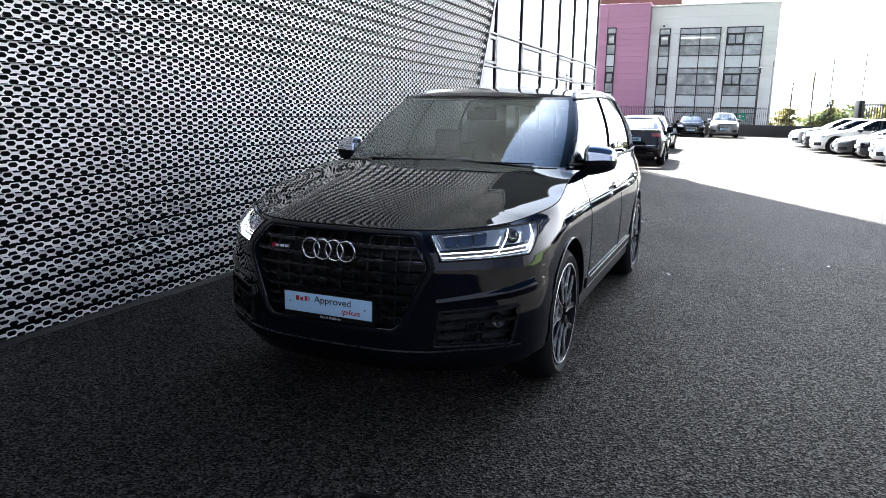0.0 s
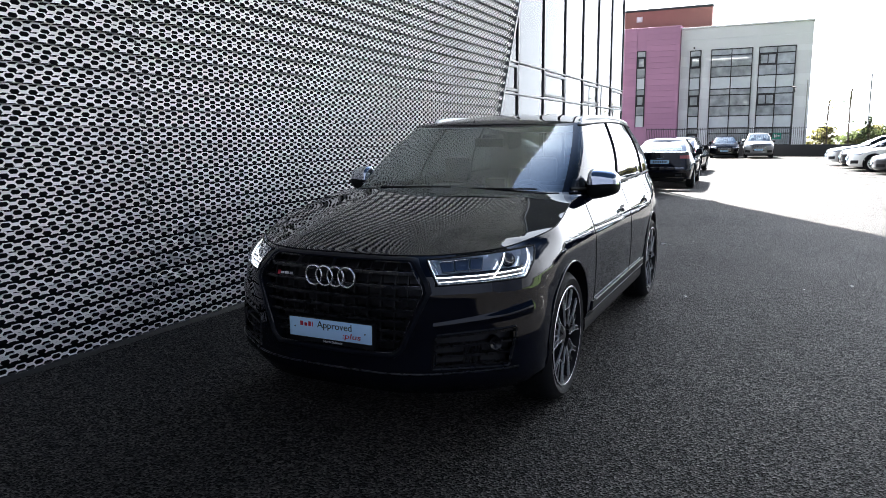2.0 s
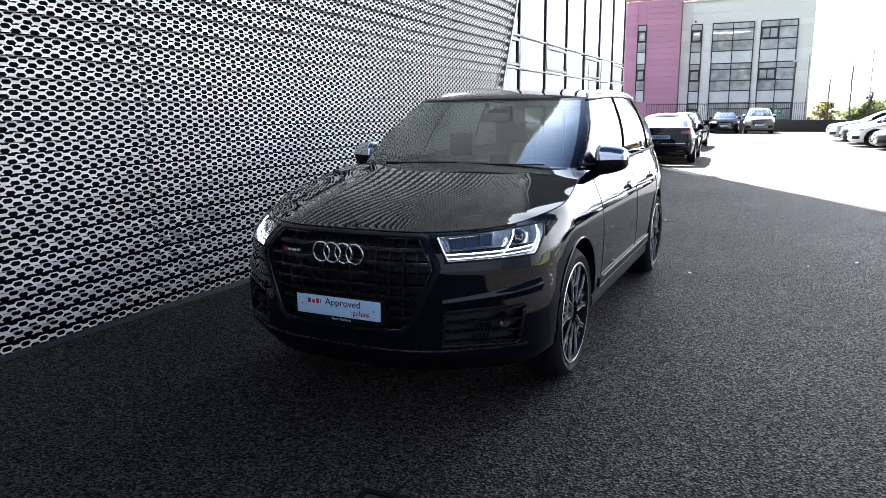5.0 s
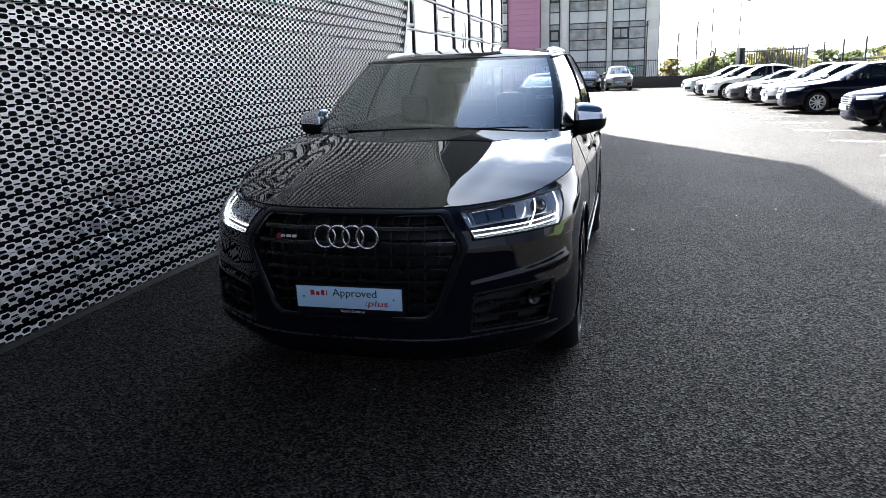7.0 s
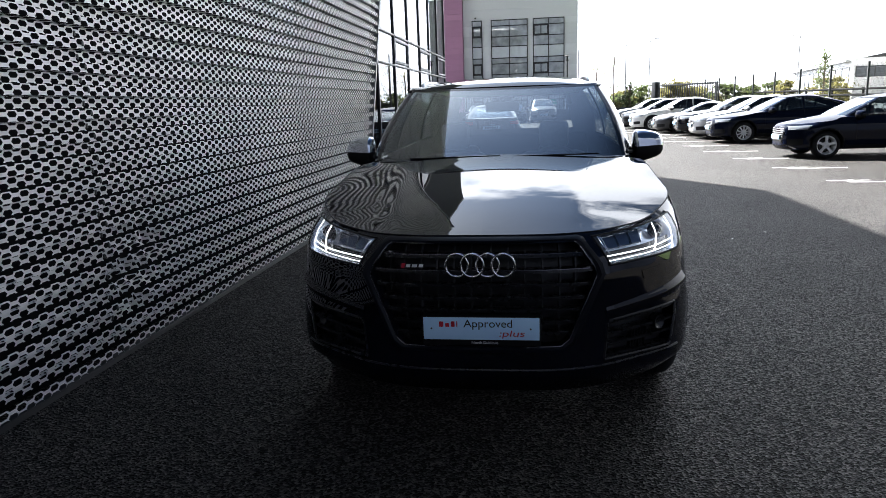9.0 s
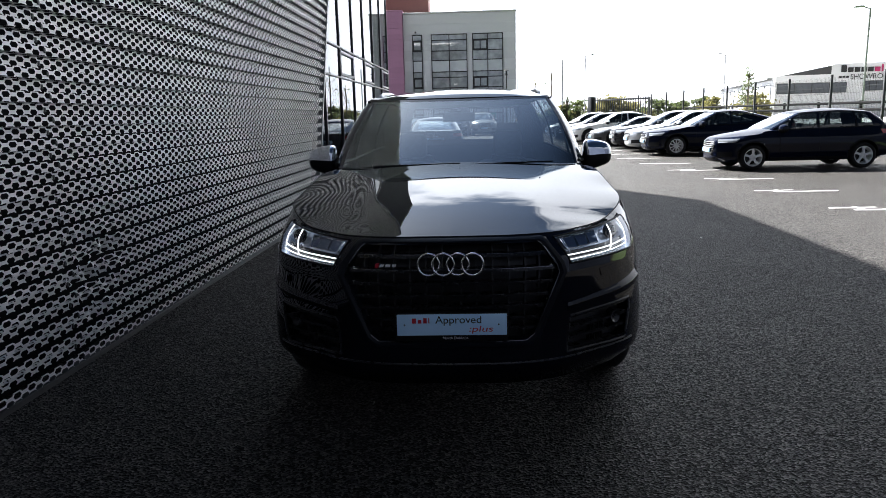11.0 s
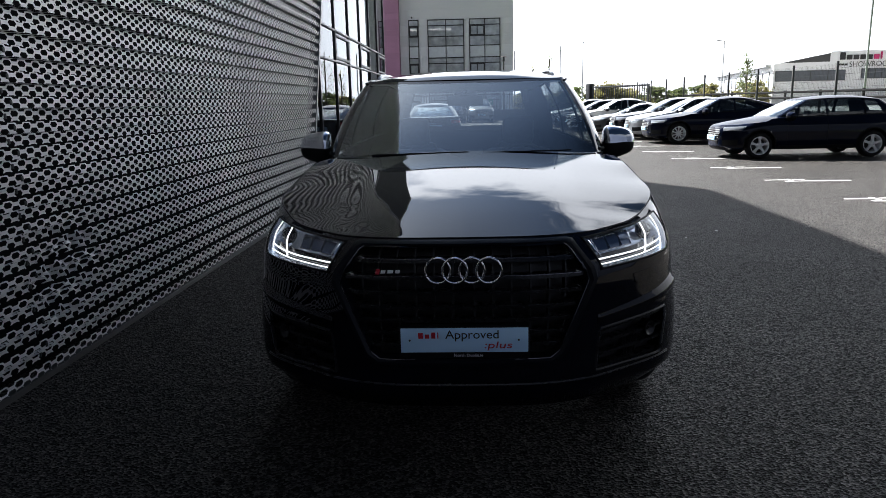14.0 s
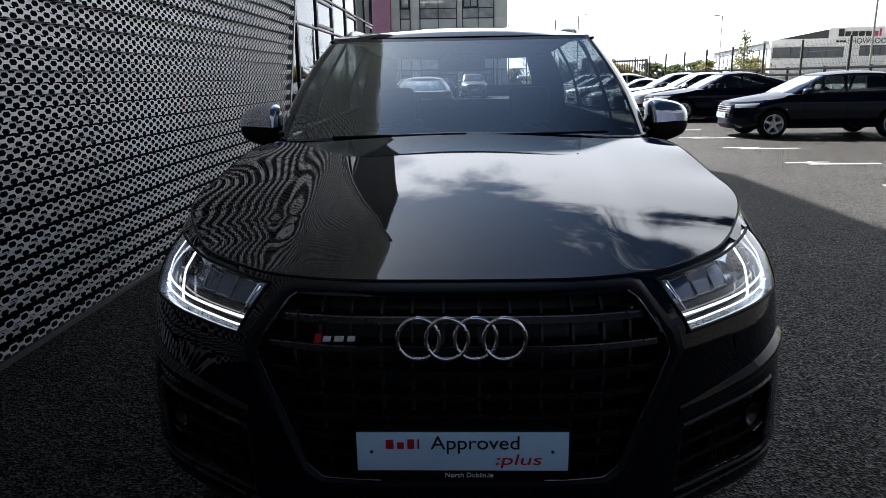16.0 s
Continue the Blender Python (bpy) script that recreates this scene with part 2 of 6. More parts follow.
def leaf_material(name, color, wear):
    """A thin leaf that scatters light back and lets some through."""
    m = material(name, color, 0.6, wear=wear, wear_scale=0.9)
    n, l = m.node_tree.nodes, m.node_tree.links
    b = n["Principled BSDF"]
    tr, mix = n.new("ShaderNodeBsdfTranslucent"), n.new("ShaderNodeMixShader")
    mix.inputs[0].default_value = 0.45
    l.new(b.inputs["Base Color"].links[0].from_socket, tr.inputs["Color"])
    l.new(b.outputs[0], mix.inputs[1])
    l.new(tr.outputs[0], mix.inputs[2])
    l.new(mix.outputs[0], n["Material Output"].inputs[0])
    return m


LEAF = leaf_material("leaf", (0.075, 0.095, 0.035), 0.45)
LEAF_YELLOW = leaf_material("yellowing_leaf", (0.15, 0.14, 0.05), 0.4)
GREEN_SIGN = material("green_sign", (0.02, 0.30, 0.20), 0.5)


# ---------------------------------------------------------------- mesh helpers
def mesh_of(name, vf, mat, smooth=True):
    me = bpy.data.meshes.new(name)
    me.from_pydata([tuple(map(float, v)) for v in vf[0]], [], [tuple(map(int, f)) for f in vf[1]])
    me.materials.append(mat)
    if smooth:
        me.polygons.foreach_set("use_smooth", [True] * len(me.polygons))
        me.set_sharp_from_angle(angle=radians(38))
    me.update()
    return me


def part(name, vf, mat, parent=None, label="", smooth=True):
    ob = new(name, mesh_of(name, vf, mat, smooth))
    ob.parent = parent
    if label:
        tagged(ob, label)
    return ob


def thing(name, m, label, category, group="", kind=""):
    ob = new(name)
    ob.empty_display_size = 0.2
    ob.matrix_world = m
    return tagged(ob, label, category, group, kind)


def grid(P, mask=None):
    P = np.asarray(P, float)
    n, m = P.shape[:2]
    f = []
    for i in range(n - 1):
        for j in range(m - 1):
            if mask is None or mask[i, j]:
                f.append((i * m + j, (i + 1) * m + j, (i + 1) * m + j + 1, i * m + j + 1))
    used = sorted({v for q in f for v in q})
    re = {v: k for k, v in enumerate(used)}
    flat = P.reshape(-1, 3)
    return [flat[v] for v in used], [tuple(re[v] for v in q) for q in f]


def join(*vfs):
    v, f = [], []
    for a, b in vfs:
        o = len(v)
        v.extend(a)
        f.extend(tuple(i + o for i in q) for q in b)
    return v, f


def moved(vf, m):
    return [tuple(m @ Vector(v)) for v in vf[0]], vf[1]


def flip(vf):
    return [(-v[0], v[1], v[2]) for v in vf[0]], [tuple(reversed(q)) for q in vf[1]]


def box(x0, x1, y0, y1, z0, z1, bevel=0.0):
    bm = bmesh.new()
    bmesh.ops.create_cube(bm, size=1.0)
    for v in bm.verts:
        v.co = Vector(((x0 + x1) / 2 + v.co.x * (x1 - x0), (y0 + y1) / 2 + v.co.y * (y1 - y0), (z0 + z1) / 2 + v.co.z * (z1 - z0)))
    if bevel:
        bmesh.ops.bevel(bm, geom=bm.edges[:], offset=bevel, segments=2, profile=0.5, affect="EDGES")
    bm.verts.index_update()
    out = [tuple(v.co) for v in bm.verts], [tuple(v.index for v in f.verts) for f in bm.faces]
    bm.free()
    return out


def curve(keys, n):
    """A smooth line (Catmull-Rom) through the keys, n points, even in the keys' own steps."""
    k = np.asarray(keys, float)
    k = np.vstack([2 * k[0] - k[1], k, 2 * k[-1] - k[-2]])
    u = np.linspace(0, len(k) - 3 - 1e-9, n)
    i = u.astype(int)
    t = (u - i)[:, None]
    a, b, c, d = k[i], k[i + 1], k[i + 2], k[i + 3]
    return 0.5 * (2 * b + (c - a) * t + (2 * a - 5 * b + 4 * c - d) * t ** 2 + (3 * b - a - 3 * c + d) * t ** 3)


def half_ring(keys):
    """Half of a closed line that crosses the middle (x = 0) squarely at both ends, 20 points to a step."""
    full = [(-keys[1][0], keys[1][1])] + list(keys) + [(-keys[-2][0], keys[-2][1])]
    return curve(full, 20 * (len(full) - 1) + 1)[20:-20]


def even(line, n):
    """The same line, with n points at even distances."""
    d = np.r_[0, np.cumsum(np.linalg.norm(np.diff(line, axis=0), axis=1))]
    s = np.linspace(0, d[-1], n)
    return np.stack([np.interp(s, d, line[:, k]) for k in range(line.shape[1])], 1)


def tube(path, radius, sides=8, flat=1.0, closed=False):
    """A round or flattened bar along a path."""
    p = np.asarray(path, float)
    n = len(p)
    v, f = [], []
    for i in range(n):
        if closed:
            d = Vector(p[(i + 1) % n] - p[i - 1])
        else:
            d = Vector(p[min(i + 1, n - 1)] - p[max(i - 1, 0)])
        d.normalize()
        up = Vector((0, 0, 1)) if abs(d.z) < 0.9 else Vector((0, 1, 0))
        a = d.cross(up).normalized()
        b = a.cross(d)
        for k in range(sides):
            w = 2 * math.pi * k / sides
            v.append(tuple(Vector(p[i]) + a * (radius * math.cos(w)) + b * (radius * flat * math.sin(w))))
    for i in range(n if closed else n - 1):
        for k in range(sides):
            a, b = i * sides + k, i * sides + (k + 1) % sides
            c, d = ((i + 1) % n) * sides + (k + 1) % sides, ((i + 1) % n) * sides + k
            f.append((a, b, c, d))
    if not closed:
        f.append(tuple(reversed(range(sides))))
        f.append(tuple(range((n - 1) * sides, n * sides)))
    return v, f


def lathe(profile, steps=48):
    """Turns (radius, along) pairs about the x axis."""
    v, f = [], []
    m = len(profile)
    for i in range(steps):
        w = 2 * math.pi * i / steps
        v.extend((h, r * math.cos(w), r * math.sin(w)) for r, h in profile)
    for i in range(steps):
        for j in range(m - 1):
            a, b = i * m + j, ((i + 1) % steps) * m + j
            f.append((a, b, b + 1, a + 1))
    return v, f


def prism(poly, x0, x1):
    """A polygon in (y, z) drawn out along x."""
    n = len(poly)
    v = [(x0, *p) for p in poly] + [(x1, *p) for p in poly]
    f = [tuple(range(n)), tuple(reversed(range(n, 2 * n)))]
    f += [(i, n + i, n + (i + 1) % n, (i + 1) % n) for i in range(n)]
    return v, f


def text_mesh(words, size, width=None):
    """Flat letters in the x, z plane, facing -y, as vertices and faces."""
    c = bpy.data.curves.new("words", "FONT")
    c.body, c.size, c.extrude = words, size, 0.0008
    c.align_x, c.align_y = "CENTER", "CENTER"
    ob = bpy.data.objects.new("words", c)
    me = ob.to_mesh()
    v = [(p.co.x, -p.co.z, p.co.y) for p in me.vertices]
    f = [tuple(q.vertices) for q in me.polygons]
    ob.to_mesh_clear()
    bpy.data.objects.remove(ob)
    if width:
        w = max(p[0] for p in v) - min(p[0] for p in v)
        k = width / w
        v = [(p[0] * k, p[1], p[2]) for p in v]
    return v, f


def smoothstep(a, b, x):
    t = np.clip((np.asarray(x, float) - a) / (b - a), 0, 1)
    return t * t * (3 - 2 * t)


def inside(poly, x, y):
    c = False
    for (x0, y0), (x1, y1) in zip(poly, poly[1:] + poly[:1]):
        if (y0 > y) != (y1 > y) and x < (x1 - x0) * (y - y0) / (y1 - y0) + x0:
            c = not c
    return c


# ---------------------------------------------------------------- ground
ground = part("ground", grid([[(x, y, 0.0) for y in (-400, -30, 80, 600)] for x in (-400, -30, 60, 400)]), ASPHALT, smooth=False)
tagged(ground, "dark grey worn asphalt car park with chippings", "ground", kind="structure")


# ---------------------------------------------------------------- perforated wall
WX, WALL_TOP, PITCH = -3.80, 12.15, 0.135
HOLE_P, HOLE_R = 0.12625, 0.0262


WAYS = (0.0, 0.0600, 0.1033, 0.1663, 0.2096)


def fold(v):
    """Place on the folded sheet, by the way along it: (out, up)."""
    k, s = divmod(max(v, 0.0), WAYS[-1])
    so = np.interp(s, WAYS, (0.0, 0.0, -0.060, -0.060, 0.0))
    sz = np.interp(s, WAYS, (0.0, 0.0600, 0.0660, 0.1290, 0.1350))
    return float(so), k * PITCH + float(sz)


def cut(poly, v):
    """The two sides of a flat convex piece on either side of a fold line at v."""
    low, high = [], []
    for p, q in zip(poly, poly[1:] + poly[:1]):
        (low if p[1] <= v else high).append(p)
        if (p[1] - v) * (q[1] - v) < -1e-12:
            t = (v - p[1]) / (q[1] - p[1])
            m = (p[0] + (q[0] - p[0]) * t, v)
            low.append(m)
            high.append(m)
    return low, high


def end_y(z):
    """The wall's slanting end."""
    return 10.90 + 0.47 * z


DENTS = ((4.30, 0.50, 0.13, -0.034), (4.42, 0.30, 0.10, -0.026), (4.62, 0.62, 0.22, -0.030))


def sheet(length, folds, z0=0.0, y0=0.0, trim=False, dent=False):
    """A folded sheet of hexagonal holes, as a strip of that many folds, open over each proud band but for a narrow lip."""
    v, f = [], []
    cols = round(length / (HOLE_P / 2))
    outer = [(HOLE_P / 3, 0), (HOLE_P / 6, HOLE_R), (-HOLE_P / 6, HOLE_R), (-HOLE_P / 3, 0), (-HOLE_P / 6, -HOLE_R), (HOLE_P / 6, -HOLE_R)]
    hole = [(0.0350, 0), (0.0212, 0.0156), (-0.0212, 0.0156), (-0.0350, 0), (-0.0212, -0.0156), (0.0212, -0.0156)]
    for r in range(folds * 8):
        for c in range(cols):
            if (c + r) % 2:
                continue
            cy, cv = (c + 0.5) * HOLE_P / 2, (r + 0.5) * HOLE_R
            if trim and y0 + cy > end_y(z0 + fold(cv)[1]):
                continue
            for i in range(6):
                j = (i + 1) % 6
                ring = [outer[i], outer[j], hole[j], hole[i]]
                pieces = [[(a, max(cv + c2, 0.0)) for a, c2 in ring]]
                lo, hi = min(p[1] for p in pieces[0]), max(p[1] for p in pieces[0])
                for k in range(int(lo / WAYS[-1]), int(hi / WAYS[-1]) + 1):
                    for w in (*WAYS[:-1], WAYS[1] + 0.005):
                        line = k * WAYS[-1] + w
                        if lo + 1e-5 < line < hi - 1e-5:
                            pieces = [side for p in pieces for side in cut(p, line)]
                for piece in pieces:
                    if len(piece) < 3:
                        continue
                    o, base = len(v), sum(p[1] for p in piece) / len(piece)
                    if WAYS[1] + 0.004 < base % WAYS[-1] < WAYS[2]:
                        continue
                    for a, c2 in piece:
                        ox, oz = fold(c2 + (1e-7 if c2 < base else -1e-7))
                        py, pz = y0 + cy + a, z0 + oz
                        if dent:
                            g = sum(d * math.exp(-((py - p) / w) ** 2 - ((pz - q) / w) ** 2) for p, q, w, d in DENTS)
                            ox += g * (1 + 0.6 * math.sin(41 * py + 67 * pz))
                        v.append((ox, cy + a, oz))
                    f.append(tuple(range(o, len(v))))
    return v, f


PANEL, FOLDS = 2.02, 5
wall = thing("wall_west", pose(WX, 0, 0.035), "folded silver aluminium wall with hexagonal perforations", "wall", kind="structure")
full = mesh_of("panel", sheet(PANEL, FOLDS), SHEET, smooth=False)
rows = round(WALL_TOP / (FOLDS * PITCH))
for r in range(rows):
    z = r * FOLDS * PITCH
    for c in range(-5, 7):
        y = 4.16 + (c - 1) * PANEL + 0.004
        if y > end_y(z + FOLDS * PITCH):
            continue
        if y + PANEL < end_y(z):
            hit = c == 1 and r < 2
            ob = new("panel", mesh_of("panel", sheet(PANEL, FOLDS, z, y, False, True), SHEET, smooth=False) if hit else full)
        else:
            vf = sheet(PANEL, FOLDS, z, y, True)
            if not vf[1]:
                continue
            ob = new("panel", mesh_of("panel", vf, SHEET, smooth=False))
        ob.parent = wall
        ob.location = (0, y, z)
bolt = mesh_of("bolt", box(0, 0.006, -0.009, 0.009, -0.014, 0.014, 0.002), DARK_STEEL)
for c in (0, 1, 2):
    for r in range(34):
        for o, dz in ((0.002, 0.03), (-0.058, 0.095)):
            ob = new("bolt", bolt)
            ob.parent = wall
            ob.location = (o, 4.16 + c * PANEL + (0.012 if dz > 0.05 else -0.012), r * PITCH + dz)
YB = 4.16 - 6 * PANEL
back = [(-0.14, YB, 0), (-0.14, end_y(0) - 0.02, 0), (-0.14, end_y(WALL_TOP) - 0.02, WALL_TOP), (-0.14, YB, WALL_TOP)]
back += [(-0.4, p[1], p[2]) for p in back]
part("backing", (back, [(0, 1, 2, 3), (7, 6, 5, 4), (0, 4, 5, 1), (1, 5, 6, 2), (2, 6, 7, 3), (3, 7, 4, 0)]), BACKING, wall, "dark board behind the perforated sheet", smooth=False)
trim = [(o, end_y(z) + dy, z) for z in (0.0, WALL_TOP) for o, dy in ((0.012, -0.030), (0.012, 0.040), (-0.15, 0.040), (-0.15, -0.030))]
part("edge_trim", (trim, [(0, 1, 5, 4), (1, 2, 6, 5), (2, 3, 7, 6), (3, 0, 4, 7), (3, 2, 1, 0), (4, 5, 6, 7)]), FRAME_GREY, wall, "slanting metal trim at the end of the sheet", smooth=False)
part("kerb_rail", box(-0.05, 0.004, YB, end_y(0) - 0.05, -0.035, 0.0, 0.004), DARK_STEEL, wall, "dark steel base rail")

# ---------------------------------------------------------------- glazed showroom wall
GX, G1, ROOF = -4.2, 24.0, 12.05
showroom = thing("wall_glazed", pose(GX, 0, 0), "tall glazed showroom wall with dark mullions", "wall", kind="structure")
ys = [12.1, 13.8, 15.5, 17.2, 18.9, 20.6, 22.3, G1]
for i, y in enumerate(ys):
    part("mullion", box(-0.08, 0.02, y - 0.03, y + 0.03, 0, 6.465, 0.004), FRAME_DARK, showroom)
SHOW_GLASS = glass_material("showroom_glass", (0.4, 0.42, 0.43), 1.5, gloss=(0.72, 0.74, 0.75))
for i in range(len(ys)):
    a, b = (ys[i - 1] if i else 10.4), ys[i]
    for z0, z1 in ((0.05, 2.36), (2.42, 2.98), (3.06, 6.4)):
        part("pane", ([(-0.01, a + 0.03, z0 - 0.02), (-0.01, b - 0.03, z0 - 0.02), (-0.01, b - 0.03, z1 + 0.02), (-0.01, a + 0.03, z1 + 0.02)], [(0, 1, 2, 3)]), SHOW_GLASS, showroom, smooth=False)
    # added above the view, only to darken the reflection in the hood
    part("upper_panel", box(-0.06, -0.004, a + 0.002, b - 0.002, 6.47, ROOF - 0.01), UNSEEN_UPPER, showroom, "unseen grey panel over the glazing, toned for its reflection in the hood", smooth=False)
    if i % 2:
        vent = part("opening_light", join(box(-0.012, 0.022, a + 0.05, b - 0.05, 2.44, 2.49, 0.004), box(-0.012, 0.022, a + 0.05, b - 0.05, 2.91, 2.96, 0.004), box(-0.012, 0.022, a + 0.05, a + 0.10, 2.49, 2.91, 0.004), box(-0.012, 0.022, b - 0.10, b - 0.05, 2.49, 2.91, 0.004)), FRAME_GREY, showroom, "grey metal frame of an opening light")
        part("gasket", join(box(-0.004, 0.027, a + 0.10, b - 0.10, 2.485, 2.495), box(-0.004, 0.027, a + 0.10, b - 0.10, 2.905, 2.915), box(-0.004, 0.024, a + 0.034, a + 0.048, 2.42, 2.98), box(-0.004, 0.024, b - 0.048, b - 0.034, 2.42, 2.98)), FRAME_DARK, vent, smooth=False)
    for z in (2.39, 3.02, 6.44):
        part("transom", box(-0.07, 0.025, a + 0.032, b - 0.032, z - 0.018, z + 0.018, 0.004), FRAME_GREY, showroom)
hall = part("showroom_core", box(-30, GX - 0.25, -7.9, G1 - 0.02, 0, ROOF), BACKING, smooth=False)
tagged(hall, "showroom building behind the glazed wall", "building", kind="structure")
roof_slab = part("showroom_roof", box(-30, GX + 0.02, 9.2, G1, ROOF, ROOF + 0.15), WHITE_CLAD, smooth=False)
tagged(roof_slab, "flat roof edge of the showroom", "roof", kind="structure")
canopy = part("canopy", box(GX - 3, GX + 0.16, G1 - 1.0, G1 - 0.02, 5.95, 6.25, 0.03), WHITE_CLAD)
tagged(canopy, "white projecting canopy at the end of the showroom", "canopy", kind="structure")


# ---------------------------------------------------------------- cars
class Shell:
    """The outer skin of a car, from its plan outline and its profiles. Local: nose at y = 0 looking to -y, x across, z up."""

    def __init__(self, plan, front, side, rear, top, bottom, front_to=(0.35, 0.95), rear_from=0.6, corner=0.0):
        line = curve(plan, 600)
        self.d = np.r_[0, np.cumsum(np.linalg.norm(np.diff(line, axis=0), axis=1))]
        self.line, self.length, self.total = line, line[-1][1], self.d[-1]
        t = np.gradient(line, axis=0)
        t /= np.linalg.norm(t, axis=1)[:, None]
        self.norm = np.stack([t[:, 1], -t[:, 0]], 1)
        zz = np.linspace(0.1, 1.6, 301)

        def soft(keys):
            k = np.asarray(keys, float)
            w = np.interp(zz, k[:, 0], k[:, 1])
            ker = np.hanning(9)
            ker /= ker.sum()
            return np.convolve(np.pad(w, 4, mode="edge"), ker, "valid")
        self.corner = corner
        self.zz, self.front, self.side, self.rear = zz, soft(front), soft(side), soft(rear)
        self.top, self.bottom, self.front_to, self.rear_from = curve(top, 300), np.asarray(bottom, float), front_to, rear_from

    def xy(self, s):
        return np.stack([np.interp(s, self.d, self.line[:, 0]), np.interp(s, self.d, self.line[:, 1])], -1)

    def s_at_x(self, x):
        """Way along the outline to the place x across, on the front."""
        k = int(np.argmax(self.line[:, 0]))
        return np.interp(x, self.line[:k, 0], self.d[:k])

    def s_for(self, x, z):
        """Way along the outline to the place where the skin at height z is x across."""
        s = np.linspace(0, self.s_at_y(1.2), 400)
        return float(np.interp(x, self.at(s, np.full(400, z))[:, 0], s))

    def s_at_y(self, y):
        return np.interp(y, self.line[:, 1], self.d)

    def z_top(self, s):
        return np.interp(self.xy(s)[..., 1], self.top[:, 0], self.top[:, 1])

    def z_bot(self, s):
        return np.interp(self.xy(s)[..., 1], self.bottom[:, 0], self.bottom[:, 1])

    def at(self, s, z, off=0.0):
        s, z = np.broadcast_arrays(np.asarray(s, float), np.asarray(z, float))
        p = self.xy(s)
        n = np.stack([np.interp(s, self.d, self.norm[:, k]) for k in (0, 1)], -1)
        y = p[..., 1]
        wf = 1 - smoothstep(*self.front_to, y)
        wr = smoothstep(self.length - self.rear_from, self.length - 0.15, y)
        ins = wf * np.interp(z, self.zz, self.front) + wr * np.interp(z, self.zz, self.rear) + (1 - wf - wr) * np.interp(z, self.zz, self.side)
        ins = ins - self.corner * smoothstep(0.12, 0.40, y) * (1 - smoothstep(0.50, 0.85, y)) * smoothstep(0.20, 0.34, z) * (1 - smoothstep(0.50, 0.80, z))
        q = p - n * (ins - off)[..., None]
        return np.concatenate([np.maximum(q[..., :1], 0.0), q[..., 1:], z[..., None]], -1)

    def patch(self, corners, n=8, m=4, off=0.0):
        """A four-cornered piece of the skin; corners are (s, z): low inner, low outer, high outer, high inner."""
        a, b, c, d = (np.asarray(k, float) for k in corners)
        u, v = np.linspace(0, 1, n)[:, None, None], np.linspace(0, 1, m)[None, :, None]
        sz = (1 - u) * (1 - v) * a + u * (1 - v) * b + u * v * c + (1 - u) * v * d
        return grid(self.at(sz[..., 0], sz[..., 1], off))

    def slab(self, corners, n=8, m=4, off=0.0, thick=0.02):
        """A patch with depth."""
        a = self.patch(corners, n, m, off)
        b = self.patch(corners, n, m, off - thick)
        k = len(a[0])
        rim = [i * m for i in range(n)] + [(n - 1) * m + j for j in range(1, m)] + [i * m + m - 1 for i in range(n - 2, -1, -1)] + [j for j in range(m - 2, 0, -1)]
        f = list(a[1]) + [tuple(reversed([i + k for i in q])) for q in b[1]]
        f += [(p, k + p, k + q, q) for p, q in zip(rim, rim[1:] + rim[:1])]
        return list(a[0]) + list(b[0]), f

    def bar(self, path, radius, off=0.0, sides=6, flat=1.0, n=24):
        """A bar that follows the skin through (s, z) places."""
        line = even(np.asarray(path, float), n) if len(path) < n else np.asarray(path, float)
        return tube(self.at(line[:, 0], line[:, 1], off), radius, sides, flat)


def both(vf):
    return vf, flip(vf)


def full_ring(half):
    """Mirrors a half line (x >= 0) into one from the left end to the right end."""
    left = half[::-1].copy()
    left[:, 0] *= -1
    return np.vstack([left[:-1], half])


def coons(c0, c1, d0, d1):
    """A surface between four lines: c0 and c1 across (front, back), d0 and d1 along (left, right)."""
    n, m = len(c0), len(d0)
    u, v = np.linspace(0, 1, n)[:, None, None], np.linspace(0, 1, m)[None, :, None]
    P = (1 - v) * c0[:, None] + v * c1[:, None] + (1 - u) * d0[None] + u * d1[None]
    return P - ((1 - u) * (1 - v) * c0[0] + u * (1 - v) * c0[-1] + (1 - u) * v * c1[0] + u * v * c1[-1])


